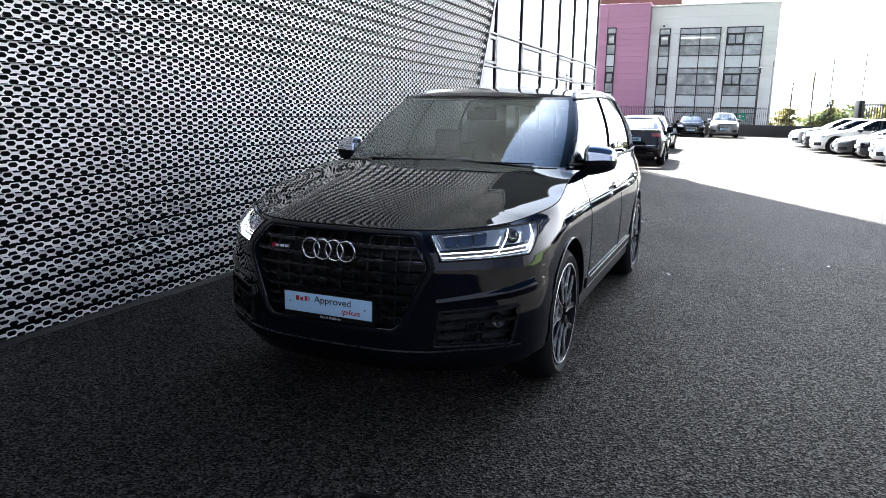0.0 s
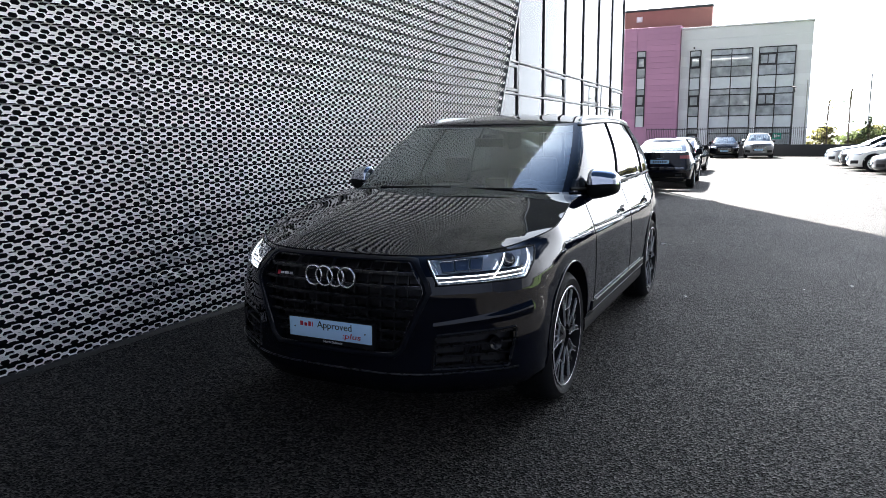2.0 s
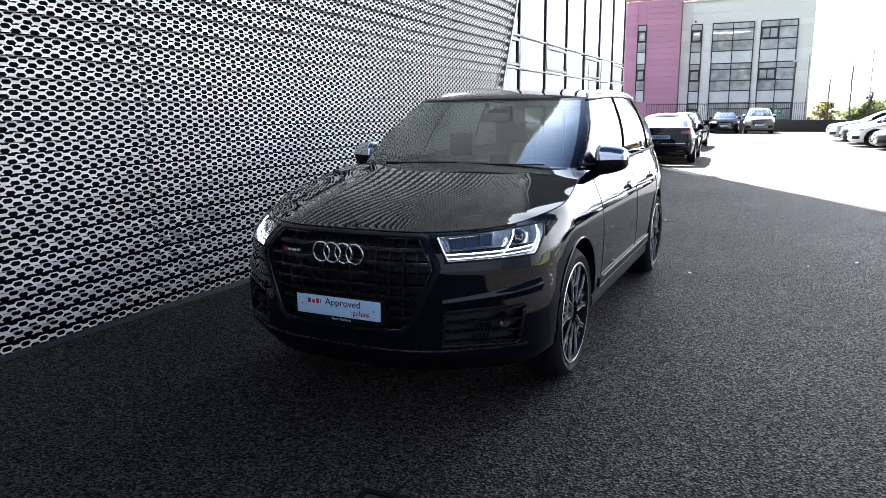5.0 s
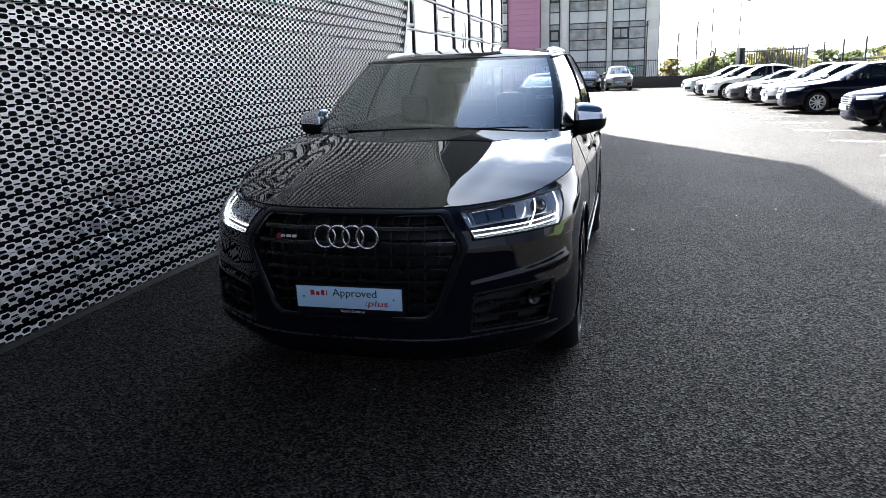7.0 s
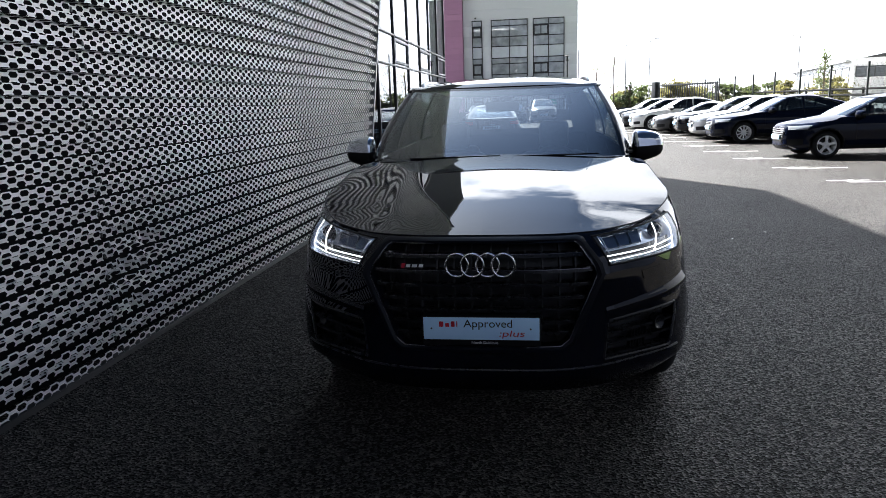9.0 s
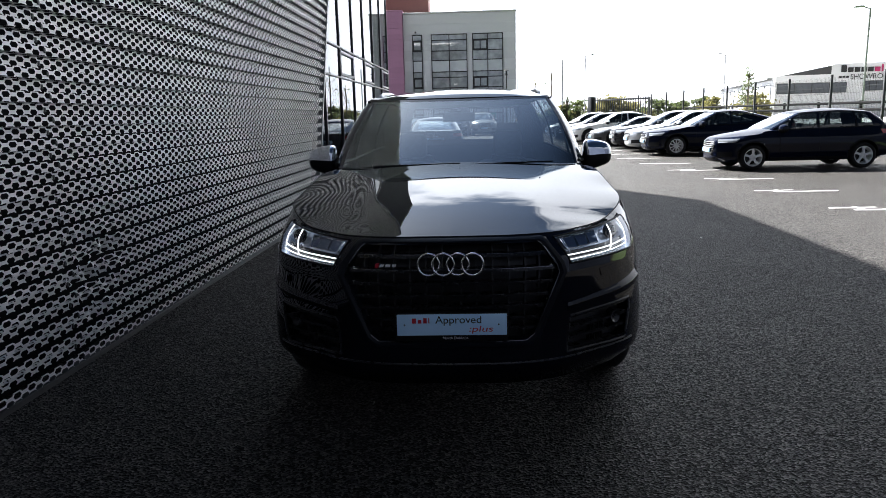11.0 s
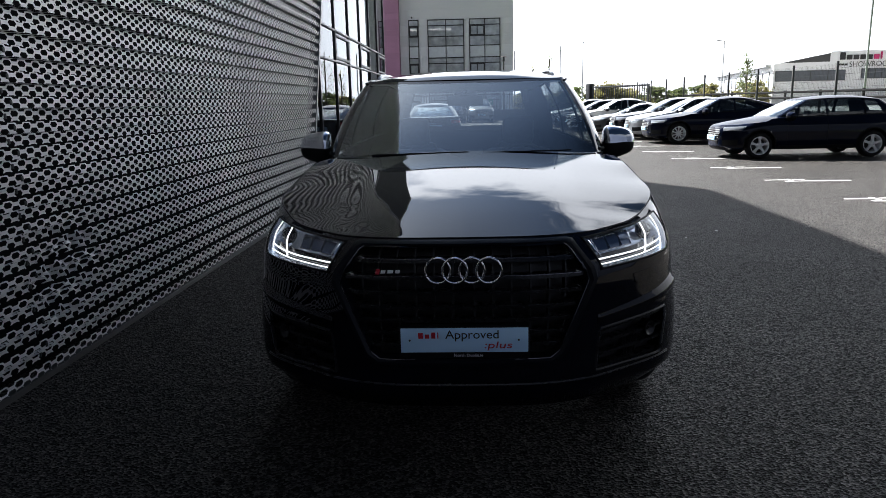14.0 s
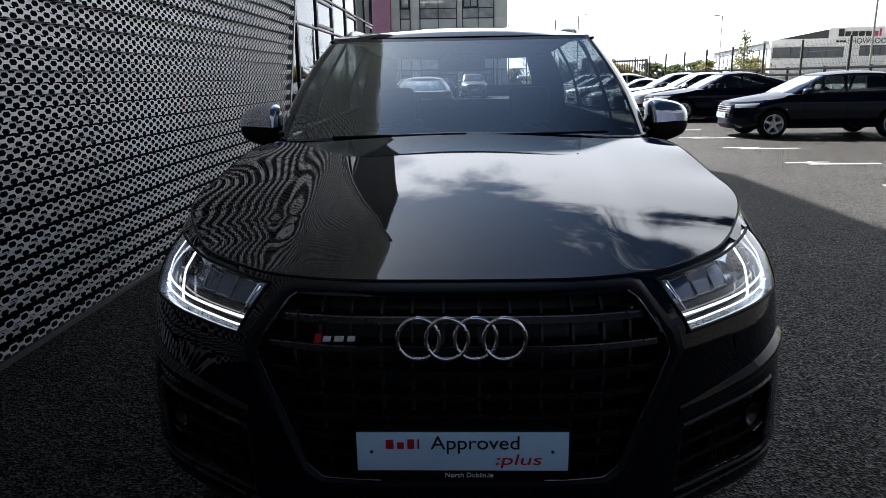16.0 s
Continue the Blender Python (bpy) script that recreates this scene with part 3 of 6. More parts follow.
def wheel(root, x, y, R, width, rim_r, side, style, spoke_mat, under="rim"):
    """A wheel with its tyre, rim and disc, its outer face towards side (+1 or -1)."""
    w = new("wheel")
    w.parent = root
    w.matrix_basis = pose(x, y, R) @ Matrix.Diagonal((side, 1, 1, 1))
    h = width / 2
    prof = [(rim_r - 0.006, h - 0.018), (rim_r + 0.012, h - 0.002), ((R + rim_r) / 2, h + 0.008), (R - 0.028, h - 0.004), (R - 0.006, h - 0.030), (R, h - 0.055), (R, h - 0.085), (R - 0.007, h - 0.087), (R - 0.007, h - 0.093), (R, h - 0.095),
            (R, -h + 0.055), (R - 0.02, -h + 0.02), ((R + rim_r) / 2, -h - 0.008), (rim_r, -h + 0.02)]
    part("tyre", lathe(prof, 64), RUBBER, w)
    part("rim", lathe([(rim_r + 0.004, h + 0.002), (rim_r - 0.010, h + 0.004), (rim_r - 0.018, h - 0.012), (rim_r - 0.03, h - 0.05), (rim_r - 0.035, -h + 0.02), (rim_r, -h)], 64), spoke_mat if style != "split" else PLASTIC, w)
    if style == "split":
        part("rim_lip", lathe([(rim_r + 0.003, h + 0.0025), (rim_r - 0.001, h + 0.0045), (rim_r - 0.006, h + 0.0045), (rim_r - 0.009, h + 0.0015)], 64), spoke_mat, w)
    part("brake_disc", lathe([(0.06, h - 0.10), (rim_r * 0.62, h - 0.10), (rim_r * 0.62, h - 0.13)], 40), DARK_STEEL, w)
    part("wheel_back", lathe([(0.0, -h + 0.03), (rim_r - 0.03, -h + 0.03)], 32), PLASTIC, w)

    def spoke(poly, x0, x1):
        return prism(poly, x0, x1)
    dark, bright = [], []
    n = 5
    for k in range(n):
        a = 2 * math.pi * k / n + 0.3
        ca, sa = math.cos(a), math.sin(a)

        def rot(pts):
            return [(ca * r - sa * t, sa * r + ca * t) for r, t in pts]
        ro, ri = rim_r - 0.012, rim_r * 0.16
        if style == "split":
            ra_, rm = rim_r * 0.22, rim_r * 0.56
            for sg in (1, -1):
                dark.append(spoke(rot([(ra_, 0.004 * sg), (ra_, 0.034 * sg), (rm, 0.062 * sg), (ro, 0.128 * sg), (ro, 0.098 * sg), (rm, 0.030 * sg)]), h - 0.075, h - 0.010))
                bright.append(spoke(rot([(ra_, 0.028 * sg), (rm, 0.0575 * sg), (ro, 0.1235 * sg), (ro, 0.130 * sg), (rm, 0.0640 * sg), (ra_, 0.034 * sg)]), h - 0.014, h - 0.004))
                bright.append(spoke(rot([(rm, 0.030 * sg), (ro, 0.097 * sg), (ro, 0.1025 * sg), (rm, 0.0355 * sg)]), h - 0.014, h - 0.005))
                dark.append(spoke(rot([(rm * 0.93, 0.010 * sg), (ro, 0.045 * sg), (ro, 0.020 * sg), (rm * 0.93, 0.0)]), h - 0.07, h - 0.020))
                bright.append(spoke(rot([(rm, 0.013 * sg), (ro, 0.046 * sg), (ro, 0.0425 * sg), (rm, 0.0095 * sg)]), h - 0.024, h - 0.016))
            bright.append(spoke(rot([(rm * 0.98, -0.060), (rm * 1.01, -0.060), (rm * 1.01, 0.060), (rm * 0.98, 0.060)]), h - 0.016, h - 0.004))
        else:
            wd = 0.6 if style == "ten" else 1.0
            pts = [(ri, 0.036 * wd), (rim_r * 0.5, 0.022 * wd), (ro, 0.034 * wd), (ro, -0.034 * wd), (rim_r * 0.5, -0.022 * wd), (ri, -0.036 * wd)]
            bright.append(spoke(rot(pts), h - 0.06, h - 0.006))
            if style == "ten":
                b = a + math.pi / n
                cb, sb = math.cos(b), math.sin(b)
                bright.append(spoke([(cb * r - sb * t, sb * r + cb * t) for r, t in pts], h - 0.06, h - 0.008))
    if dark:
        part("spoke_back", join(*dark), PLASTIC, w, smooth=False)
    part("spokes", join(*bright), spoke_mat, w, smooth=False)
    part("hub_cap", lathe([(0.0, h - 0.018), (0.03, h - 0.019), (0.036, h - 0.026), (0.075, h - 0.030), (0.08, h - 0.05)], 24), spoke_mat if style != "split" else PLASTIC, w)
    return w


def car(name, label, m, spec, paint, hero=False, group="", category="car", low=False):
    """A whole car from its sizes. spec: L, W (half width), hubs, R, nose/cowl/belt heights, screen, roof and tail places."""
    S = spec
    L, W = S["L"], S["W"]
    root = thing(name, m, label, category, group)
    k = W / 0.984
    plan = [(0, 0), (0.30 * k, 0.012), (0.52 * k, 0.075), (0.70 * k, 0.195), (0.845 * k, 0.328), (0.948 * k, 0.49), (0.988 * k, 0.69), (0.992 * k, 1.05), (W, 1.9), (W, 0.55 * L), (0.978 * k, 0.78 * L), (0.925 * k, L - 0.45), (0.86 * k, L - 0.16), (0.60 * k, L - 0.035), (0, L)]
    zn, zc, zb, za = S["nose"], S["cowl_z"], S["belt"], S["tail"]
    q = zn / 0.965
    front = [(0.1, 0.20), (0.24 * q, 0.09), (0.33 * q, 0.015), (0.38 * q, 0.010), (0.46 * q, 0.014), (0.57 * q, 0.014), (0.66 * q, 0.012), (0.78 * q, 0.013), (0.86 * q, 0.026), (0.92 * q, 0.064), (0.965 * q, 0.118), (1.0 * q, 0.19), (1.1 * q, 0.26)]
    side = [(0.1, 0.16), (0.22, 0.085), (0.30, 0.045), (0.36, 0.05), (0.40, 0.02), (0.55, 0.006), (0.74 * q, 0.0), (0.90 * q, 0.006), (0.97 * q, 0.024), (1.03 * q, 0.048), (1.08 * q, 0.070), (1.13 * q, 0.090), (1.18 * q, 0.105), (1.3 * q, 0.15)]
    rear = [(0.1, 0.25), (0.26, 0.12), (0.36, 0.03), (0.50, 0.0), (0.72, 0.008), (0.90, 0.028), (1.05, 0.055), (1.25, 0.14)]
    hy = S["hubs"]
    top = [(0, zn), (0.18, zn + 0.005), (0.55, zn + 0.034), (1.0, 0.45 * zn + 0.55 * zc), (S["cowl"], zc), (0.5 * L, zb), (0.8 * L, (zb + za) / 2 + 0.01), (L - 0.3, za), (L, za - 0.01)]
    bottom = [(0, S.get("lip", 0.26)), (0.6, S.get("lip", 0.26)), (hy[0] + 0.4, 0.25), (hy[1] - 0.4, 0.25), (L - 0.3, 0.30), (L, 0.32)]
    sh = Shell(plan, front, side, rear, top, bottom, corner=0.030 if hero else 0.0)
    nS, nZ = (300, 46) if hero else (90, 16)
    s = np.unique(np.r_[np.linspace(0, sh.total, nS)])
    v = np.linspace(0, 1, nZ)
    Z = sh.z_bot(s)[:, None] + (sh.z_top(s) - sh.z_bot(s))[:, None] * v[None]
    P = sh.at(s[:, None], Z)
    C = (P[:-1, :-1] + P[1:, 1:]) / 2
    mask = np.ones(C.shape[:2], bool)
    R = S["R"]
    ra = R + 0.055
    for y in hy:
        mask &= ~((C[..., 1] - y) ** 2 + (C[..., 2] - R - 0.01) ** 2 < ra ** 2)
    holes = S.get("holes", [])
    sc, zc_ = (s[:-1] + s[1:]) / 2, (Z[:-1, :-1] + Z[1:, 1:]) / 2
    for places in holes:
        poly = [(sh.s_for(px, pz) if px > 0 else -0.02, pz) for px, pz in places]
        for i in range(mask.shape[0]):
            if sc[i] > 1.35:
                break
            for j in range(mask.shape[1]):
                if inside(poly, sc[i], zc_[i, j]):
                    mask[i, j] = False
    part("body", join(*both(grid(P, mask))), paint, root, S.get("paint_label", ""))
    # hood
    sA, sB = sh.s_at_x(0.47 * k), sh.s_at_y(S["cowl"])
    nh = 81 if hero else 15
    ring_f = sh.at(np.linspace(0, sA, nh // 2 + 1), sh.z_top(np.linspace(0, sA, nh // 2 + 1)))
    c0 = full_ring(ring_f)
    ss = np.linspace(sA, sB, nh)
    d1 = sh.at(ss, sh.z_top(ss))
    d0 = d1.copy()
    d0[:, 0] *= -1
    xs = np.linspace(-1, 1, len(c0))
    ycow = S["cowl"] - 0.02 * (1 - xs ** 2)
    c1 = np.stack([xs * d1[-1][0], ycow, np.full_like(xs, d1[-1][2]) + S.get("crown", 0.055) * (1 - xs ** 2) ** 0.8], 1)
    H = coons(c0, c1, d0, d1)
    a, b = np.linspace(-1, 1, len(c0))[:, None], np.linspace(0, 1, nh)[None]
    # a fair skin through the edges, crowned so that it flattens towards the screen
    skin = H[..., 2].copy()
    for _ in range(6000 if hero else 250):
        skin[1:-1, 1:-1] = (skin[2:, 1:-1] + skin[:-2, 1:-1] + skin[1:-1, 2:] + skin[1:-1, :-2]) / 4
    mid = H[nh // 2]
    u = (mid[:, 1] - mid[0, 1]) / (mid[-1, 1] - mid[0, 1])
    way = 0.18 * u + 0.11 * (1 - np.exp(-6.0 * u)) / 6.0
    line = mid[0, 2] + (mid[-1, 2] - mid[0, 2]) * way / way[-1]
    H[..., 2] = skin + (line - skin[nh // 2])[None] * (1 - np.abs(a) ** 2.2)
    b = np.linspace(0, 1, nh)[None]
    edge_x = 0.41 * k + 0.13 * b
    dome = 0.026 * (1 - b) ** 1.3 * smoothstep(0.0, 0.60, b)
    H[..., 2] += dome * (1 - smoothstep(edge_x - 0.045, edge_x + 0.095, np.abs(H[..., 0])))
    part("hood", grid(H), paint, root)
    # greenhouse rings
    gw, tw = S["gh"], S["gt"]
    yc, yt, yr, yd = S["cowl"] - 0.06, S["screen_top"], S["roof_end"], S["tail_base"]
    lo = half_ring([(0, yc), (gw * 0.52, yc + 0.02), (gw * 0.86, yc + 0.11), (gw * 0.975, yc + 0.34), (gw, yc + 0.75), (gw, (yc + yd) / 2), (gw * 0.985, yd - 0.85), (gw * 0.90, yd - 0.24), (gw * 0.62, yd - 0.04), (0, yd)])
    hi = half_ring([(0, yt), (tw * 0.55, yt + 0.015), (tw * 0.90, yt + 0.07), (tw * 0.985, yt + 0.20), (tw, yt + 0.45), (tw, (yt + yr) / 2), (tw * 0.985, yr - 0.5), (tw * 0.92, yr - 0.16), (tw * 0.62, yr - 0.03), (0, yr)])
    zl = np.interp(lo[:, 1], (yc, yc + 0.4, 0.55 * L, yd), (zc + S.get("crown", 0.055) * 0.6, zc + 0.01, zb, za))
    zh = S["roof"] - 0.07 + 0.045 * np.sin(np.pi * np.clip((hi[:, 1] - yt) / (yr - yt), 0, 1)) ** 0.8 - 0.02 * smoothstep((yt + yr) / 2, yr, hi[:, 1])
    nv = 25
    vv = np.linspace(0, 1, nv)
    A = np.concatenate([lo, zl[:, None]], 1)[:, None]
    B = np.concatenate([hi, zh[:, None]], 1)[:, None]
    G = A + (B - A) * vv[None, :, None]
    out = np.gradient(lo, axis=0)
    out = np.stack([out[:, 1], -out[:, 0]], 1)
    out /= np.linalg.norm(out, axis=1)[:, None]
    G[..., :2] += out[:, None] * (0.035 * np.sin(np.pi * vv))[None, :, None]
    out_off = np.concatenate([out * 0.002, np.zeros((len(out), 1))], 1)
    G[0, :, 0] = 0
    G[-1, :, 0] = 0
    uu = (np.arange(180) + 0.5) / 20                        # in key steps, 0 to 9
    vm = (vv[:-1] + vv[1:]) / 2
    U, V = np.meshgrid(uu, vm, indexing="ij")
    Y = (G[:-1, :-1, 1] + G[1:, 1:, 1]) / 2
    screen = (U < 2.05) & (V > 0.02) & (V < 0.955)
    pb1, pb2 = S["pillars"]
    side_z = (V > 0.05) & (V < 0.945) & (U > 2.28)
    w1 = side_z & (Y < pb1 - 0.03)
    w2 = side_z & (Y > pb1 + 0.03) & (Y < pb2 - 0.03)
    w3 = side_z & (Y > pb2 + 0.03) & (U < 6.55)
    back_w = (U > 7.75) & (V > 0.12) & (V < 0.9)
    solid = ~(screen | w1 | w2 | w3 | back_w)
    left = G[:60][::-1] * np.array((-1.0, 1.0, 1.0))
    both_g, both_m = np.concatenate([left[:-1], G[:60]]), np.concatenate([screen[:59][::-1], screen[:59]])
    part("windscreen", grid(both_g, both_m), WINDSCREEN, root, "sloping windscreen glass").visible_shadow = False
    for msk in (w1, w2, w3):
        g = grid(G, msk)
        if g[1]:
            part("side_window", g, TINTED, root)
            part("side_window", flip(g), TINTED, root)
    i0, i1 = 46, 131
    for col, seal in ((1, "window_seal"), (23, "window_seal")):
        for g in both(tube(G[i0:i1, col] + out_off[i0:i1], 0.011 if col == 1 else 0.008, 5)):
            part(seal, g, PLASTIC, root)
    for yy in (pb1, pb2):
        k0 = int(np.argmin(np.abs(G[i0:i1, 12, 1] - yy))) + i0
        for g in both(tube(G[k0, 1:24] + out_off[k0], 0.010, 5)):
            part("window_post", g, PLASTIC, root)
    part("rear_window", join(*both(grid(G, back_w))), REAR_GLASS if hero else WINDSCREEN, root).visible_shadow = False
    part("pillar_frame", join(*both(grid(G, solid))), paint, root)
    # shoulder between body and glass
    su = sh.s_at_y(np.clip(lo[:, 1], 0.2, L - 0.02))
    keep = (lo[:, 1] > S["cowl"] - 0.03)
    edge = sh.at(su, sh.z_top(su))
    part("shoulder", join(*both(grid(np.stack([edge[keep], G[keep, 0]], 1)))), paint, root)
    # roof
    iA, iB = 40, 150
    rf = full_ring(G[:iA + 1, -1])
    rb = full_ring(G[iB:, -1][::-1])
    sidel = G[iA:iB + 1, -1]
    nr = 31
    def res(line, n):
        return even(line, n)
    e0, e1, r1 = res(rf, 31), res(rb, 31), res(sidel, nr)
    r0 = r1.copy()
    r0[:, 0] *= -1
    RF = coons(e0, e1, r0, r1)
    aa, bb = np.linspace(-1, 1, 31)[:, None], np.linspace(0, 1, nr)[None]
    RF[..., 2] += 0.062 * (1 - np.abs(aa) ** 2.4) * np.sin(np.pi * bb) ** 0.5 + 0.006 * (1 - aa ** 2)
    part("roof", grid(RF), S.get("roof_mat", paint), root)
    part("headliner", grid(RF * np.array((0.97, 1, 1)) + np.array((0, 0, -0.03))), HEADLINER, root)
    # tail deck
    sC, sD = sh.s_at_y(yd - 0.25), sh.total
    st = np.linspace(sC, sD, 25)
    dk = sh.at(st, sh.z_top(st))
    inner = np.stack([dk[:, 0] * 0.55, np.minimum(dk[:, 1], yd) * 0 + np.minimum(yd - 0.1, dk[:, 1]), np.full(25, za + 0.015)], 1)
    centre = np.stack([np.zeros(25), np.full(25, yd - 0.1), np.full(25, za + 0.02)], 1)
    part("tail_deck", join(*both(grid(np.stack([dk, inner, centre], 1)))), paint, root)
    # under side, wheel housings
    part("underbody", join(box(-W + 0.30, W - 0.30, 0.45, L - 0.5, 0.20, 0.34, 0.02)), PLASTIC, root)
    for y in hy:
        for sg in (1, -1):
            ang = np.linspace(-0.25, math.pi + 0.25, 25)
            arc = np.stack([y + ra * np.cos(ang), R + 0.01 + ra * np.sin(ang)], 1)
            lip = []
            for yy, z in arc:
                zz = min(max(z, 0.2), 1.2)
                p = sh.at(sh.s_at_y(yy), zz, 0.004)
                lip.append((p[0], yy, z))
            lip = np.array(lip)
            if hero:
                lipv = tube(lip, 0.004, 8, 0.9)
            else:
                lipv = tube(lip, 0.02, 5)
            inn = lip.copy()
            inn[:, 0] = W - 0.34
            wellv = grid(np.stack([lip, inn], 1))
            wall_in = np.stack([inn, inn * (1, 0, 0) + np.array((0, y, R))], 1)
            wv = join(wellv, grid(wall_in))
            if sg < 0:
                lipv, wv = flip(lipv), flip(wv)
            part("wheel_arch", lipv, S.get("arch_mat", PLASTIC), root)
            part("wheel_housing", wv, PLASTIC, root)
            wheel(root, sg * (W - 0.135 - S.get("tuck", 0.0)), y, R, 0.27 if hero else 0.22, S["rim"], sg, S["style"], S["wheel_mat"])
    # mirrors
    for sg in (1, -1):
        mx, my, mz = S["mirror"]
        nx, na = 17, 28
        xs_m = 0.5 - 0.5 * np.cos(np.linspace(0, math.pi, nx))
        vs, fs = [], []
        for x in xs_m:
            zt, zbm = mz + 0.104 - 0.020 * x - 0.030 * x ** 4, mz - 0.118 + 0.050 * x ** 1.5
            f = max(1e-3, 1 - abs(2 * x - 1) ** 7) ** (1 / 3)
            zm, hz = (zt + zbm) / 2, (zt - zbm) / 2 * f
            for w in np.linspace(0, 2 * math.pi, na + 1)[:-1]:
                cy, sz = math.cos(w), math.sin(w)
                cy, sz = math.copysign(abs(cy) ** 0.75, cy), math.copysign(abs(sz) ** 0.75, sz)
                yy = (0.115 - 0.035 * x * x) * cy * f if cy < 0 else 0.032 * cy * f
                vs.append((mx - 0.118 + 0.208 * x, my + 0.045 * x + yy, zm + hz * sz))
        for i in range(nx - 1):
            for j in range(na):
                fs.append((i * na + j, i * na + (j + 1) % na, (i + 1) * na + (j + 1) % na, (i + 1) * na + j))
        fs += [tuple(range(na)), tuple(range((nx - 1) * na, nx * na))]
        if sg < 0:
            vs = [(-p[0], p[1], p[2]) for p in vs]
        over = [math.sin(2 * math.pi * (j + 0.5) / na) > -0.02 for j in range(na)]
        up = [f for i, f in enumerate(fs[:-2]) if over[i % na]]
        dn = [f for i, f in enumerate(fs[:-2]) if not over[i % na]] + fs[-2:]
        mir = part("mirror", (vs, dn), PLASTIC, root)
        part("mirror_cap", (vs, up), S.get("mirror_mat", paint), mir, S.get("mirror_label", ""))
        part("mirror_foot", tube([(sg * (mx - 0.02), my + 0.03, mz - 0.07), (sg * (mx - 0.14), my + 0.03, mz - 0.10), (sg * (gw + 0.01), my + 0.02, mz - 0.10)], 0.035, 8, 0.6), PLASTIC, mir)
    # cabin
    cab_z = zb - 0.12
    part("dashboard", box(-gw + 0.1, gw - 0.1, yc + 0.35, yc + 0.75, cab_z - 0.05, cab_z + 0.10, 0.05), CABIN, root)
    part("cabin_floor", box(-gw + 0.06, gw - 0.06, yc + 0.5, yd - 0.3, 0.40, 0.46), CABIN, root)
    for sx in (-0.37, 0.37):
        for yy in ((yt + 0.12, yt + 1.0) if S.get("rows", 1) else (yt + 0.12,)):
            zt = S["roof"] - (0.42 if yy < yt + 0.5 else 0.64)
            seat = part("seat", join(box(sx * k - 0.24, sx * k + 0.24, yy, yy + 0.13, 0.5, zt - 0.12, 0.05), box(sx * k - 0.24, sx * k + 0.24, yy - 0.5, yy + 0.05, 0.46, 0.62, 0.05)), CABIN, root)
            part("headrest", box(sx * k - 0.11, sx * k + 0.11, yy + 0.03, yy + 0.13, zt - 0.10, zt + 0.10, 0.04), CABIN, seat)
    part("inner_mirror", box(-0.12, 0.12, yt - 0.04, yt - 0.01, S["roof"] - 0.24, S["roof"] - 0.17, 0.012), CABIN, root)
    return root, sh, G


GRILLE = [(0, 0.484), (0.345, 0.484), (0.381, 0.512), (0.500, 0.795), (0.488, 0.835), (0.422, 0.925), (0.402, 0.935), (0, 0.938)]
LAMP = [(0.560, 0.826), (0.900, 0.838), (0.912, 0.90), (0.885, 0.981), (0.70, 0.973), (0.476, 0.948)]
INTAKE = [(0.545, 0.405), (0.86, 0.405), (0.885, 0.595), (0.56, 0.572)]
HERO = dict(L=4.98, W=0.984, hubs=(1.03, 3.98), tuck=0.012, R=0.383, rim=0.295, nose=0.965, cowl=1.50, cowl_z=1.165, belt=1.165, tail=1.20, gh=0.885, gt=0.70,
            screen_top=2.22, roof_end=4.42, tail_base=4.86, roof=1.713, pillars=(2.86, 3.84), mirror=(0.985, 1.88, 1.235), style="split", wheel_mat=MACHINED, mirror_mat=SATIN, mirror_label="satin aluminium mirror cap",
            arch_mat=PAINT_BLACK, lip=0.25, holes=[GRILLE, LAMP, INTAKE])
hero_root, hs, hg = car("suv", "glossy black large suv parked beside the perforated wall, lamps lit", pose(-1.396, 3.115, 0), HERO, PAINT_BLACK, hero=True, category="car")

HATCH = dict(L=4.31, W=0.893, hubs=(0.86, 3.49), R=0.315, rim=0.215, nose=0.80, cowl=1.22, cowl_z=0.95, belt=0.97, tail=1.02, gh=0.79, gt=0.57,
             screen_top=1.95, roof_end=3.85, tail_base=4.22, roof=1.43, pillars=(2.42, 3.30), mirror=(0.90, 1.55, 1.0), style="five", wheel_mat=WHEEL_SILVER, lip=0.2, crown=0.05)
SALOON = dict(L=4.93, W=0.937, hubs=(0.92, 3.83), R=0.335, rim=0.225, nose=0.80, cowl=1.45, cowl_z=0.96, belt=0.98, tail=1.075, gh=0.82, gt=0.58,
              screen_top=2.20, roof_end=3.45, tail_base=4.58, roof=1.455, pillars=(2.72, 3.60), mirror=(0.94, 1.75, 1.02), style="ten", wheel_mat=WHEEL_SILVER, lip=0.2, crown=0.05)
COUPE = dict(L=4.43, W=0.95, hubs=(0.95, 3.60), R=0.335, rim=0.245, nose=0.70, cowl=1.15, cowl_z=0.84, belt=0.86, tail=0.95, gh=0.80, gt=0.54,
             screen_top=1.95, roof_end=2.75, tail_base=3.75, roof=1.25, pillars=(2.55, 2.60), mirror=(0.96, 1.5, 0.92), style="ten", wheel_mat=WHEEL_SILVER, lip=0.16, crown=0.04, rows=0)
CROSSOVER = dict(L=4.52, W=0.92, hubs=(0.90, 3.59), R=0.345, rim=0.235, nose=0.95, cowl=1.25, cowl_z=1.10, belt=1.12, tail=1.15, gh=0.82, gt=0.60,
                 screen_top=1.95, roof_end=4.0, tail_base=4.42, roof=1.66, pillars=(2.5, 3.4), mirror=(0.95, 1.6, 1.15), style="five", wheel_mat=WHEEL_SILVER, lip=0.24)

# ---- front of the suv
def hp(x, z):
    return (hs.s_for(x, z) if x > 0 else 0.0, z)


def two(name, vf, mat, parent=None, label=""):
    """A part on each side of the suv."""
    a = part(name, vf, mat, parent or hero_root, label)
    return a, part(name, flip(vf), mat, parent or hero_root, label)


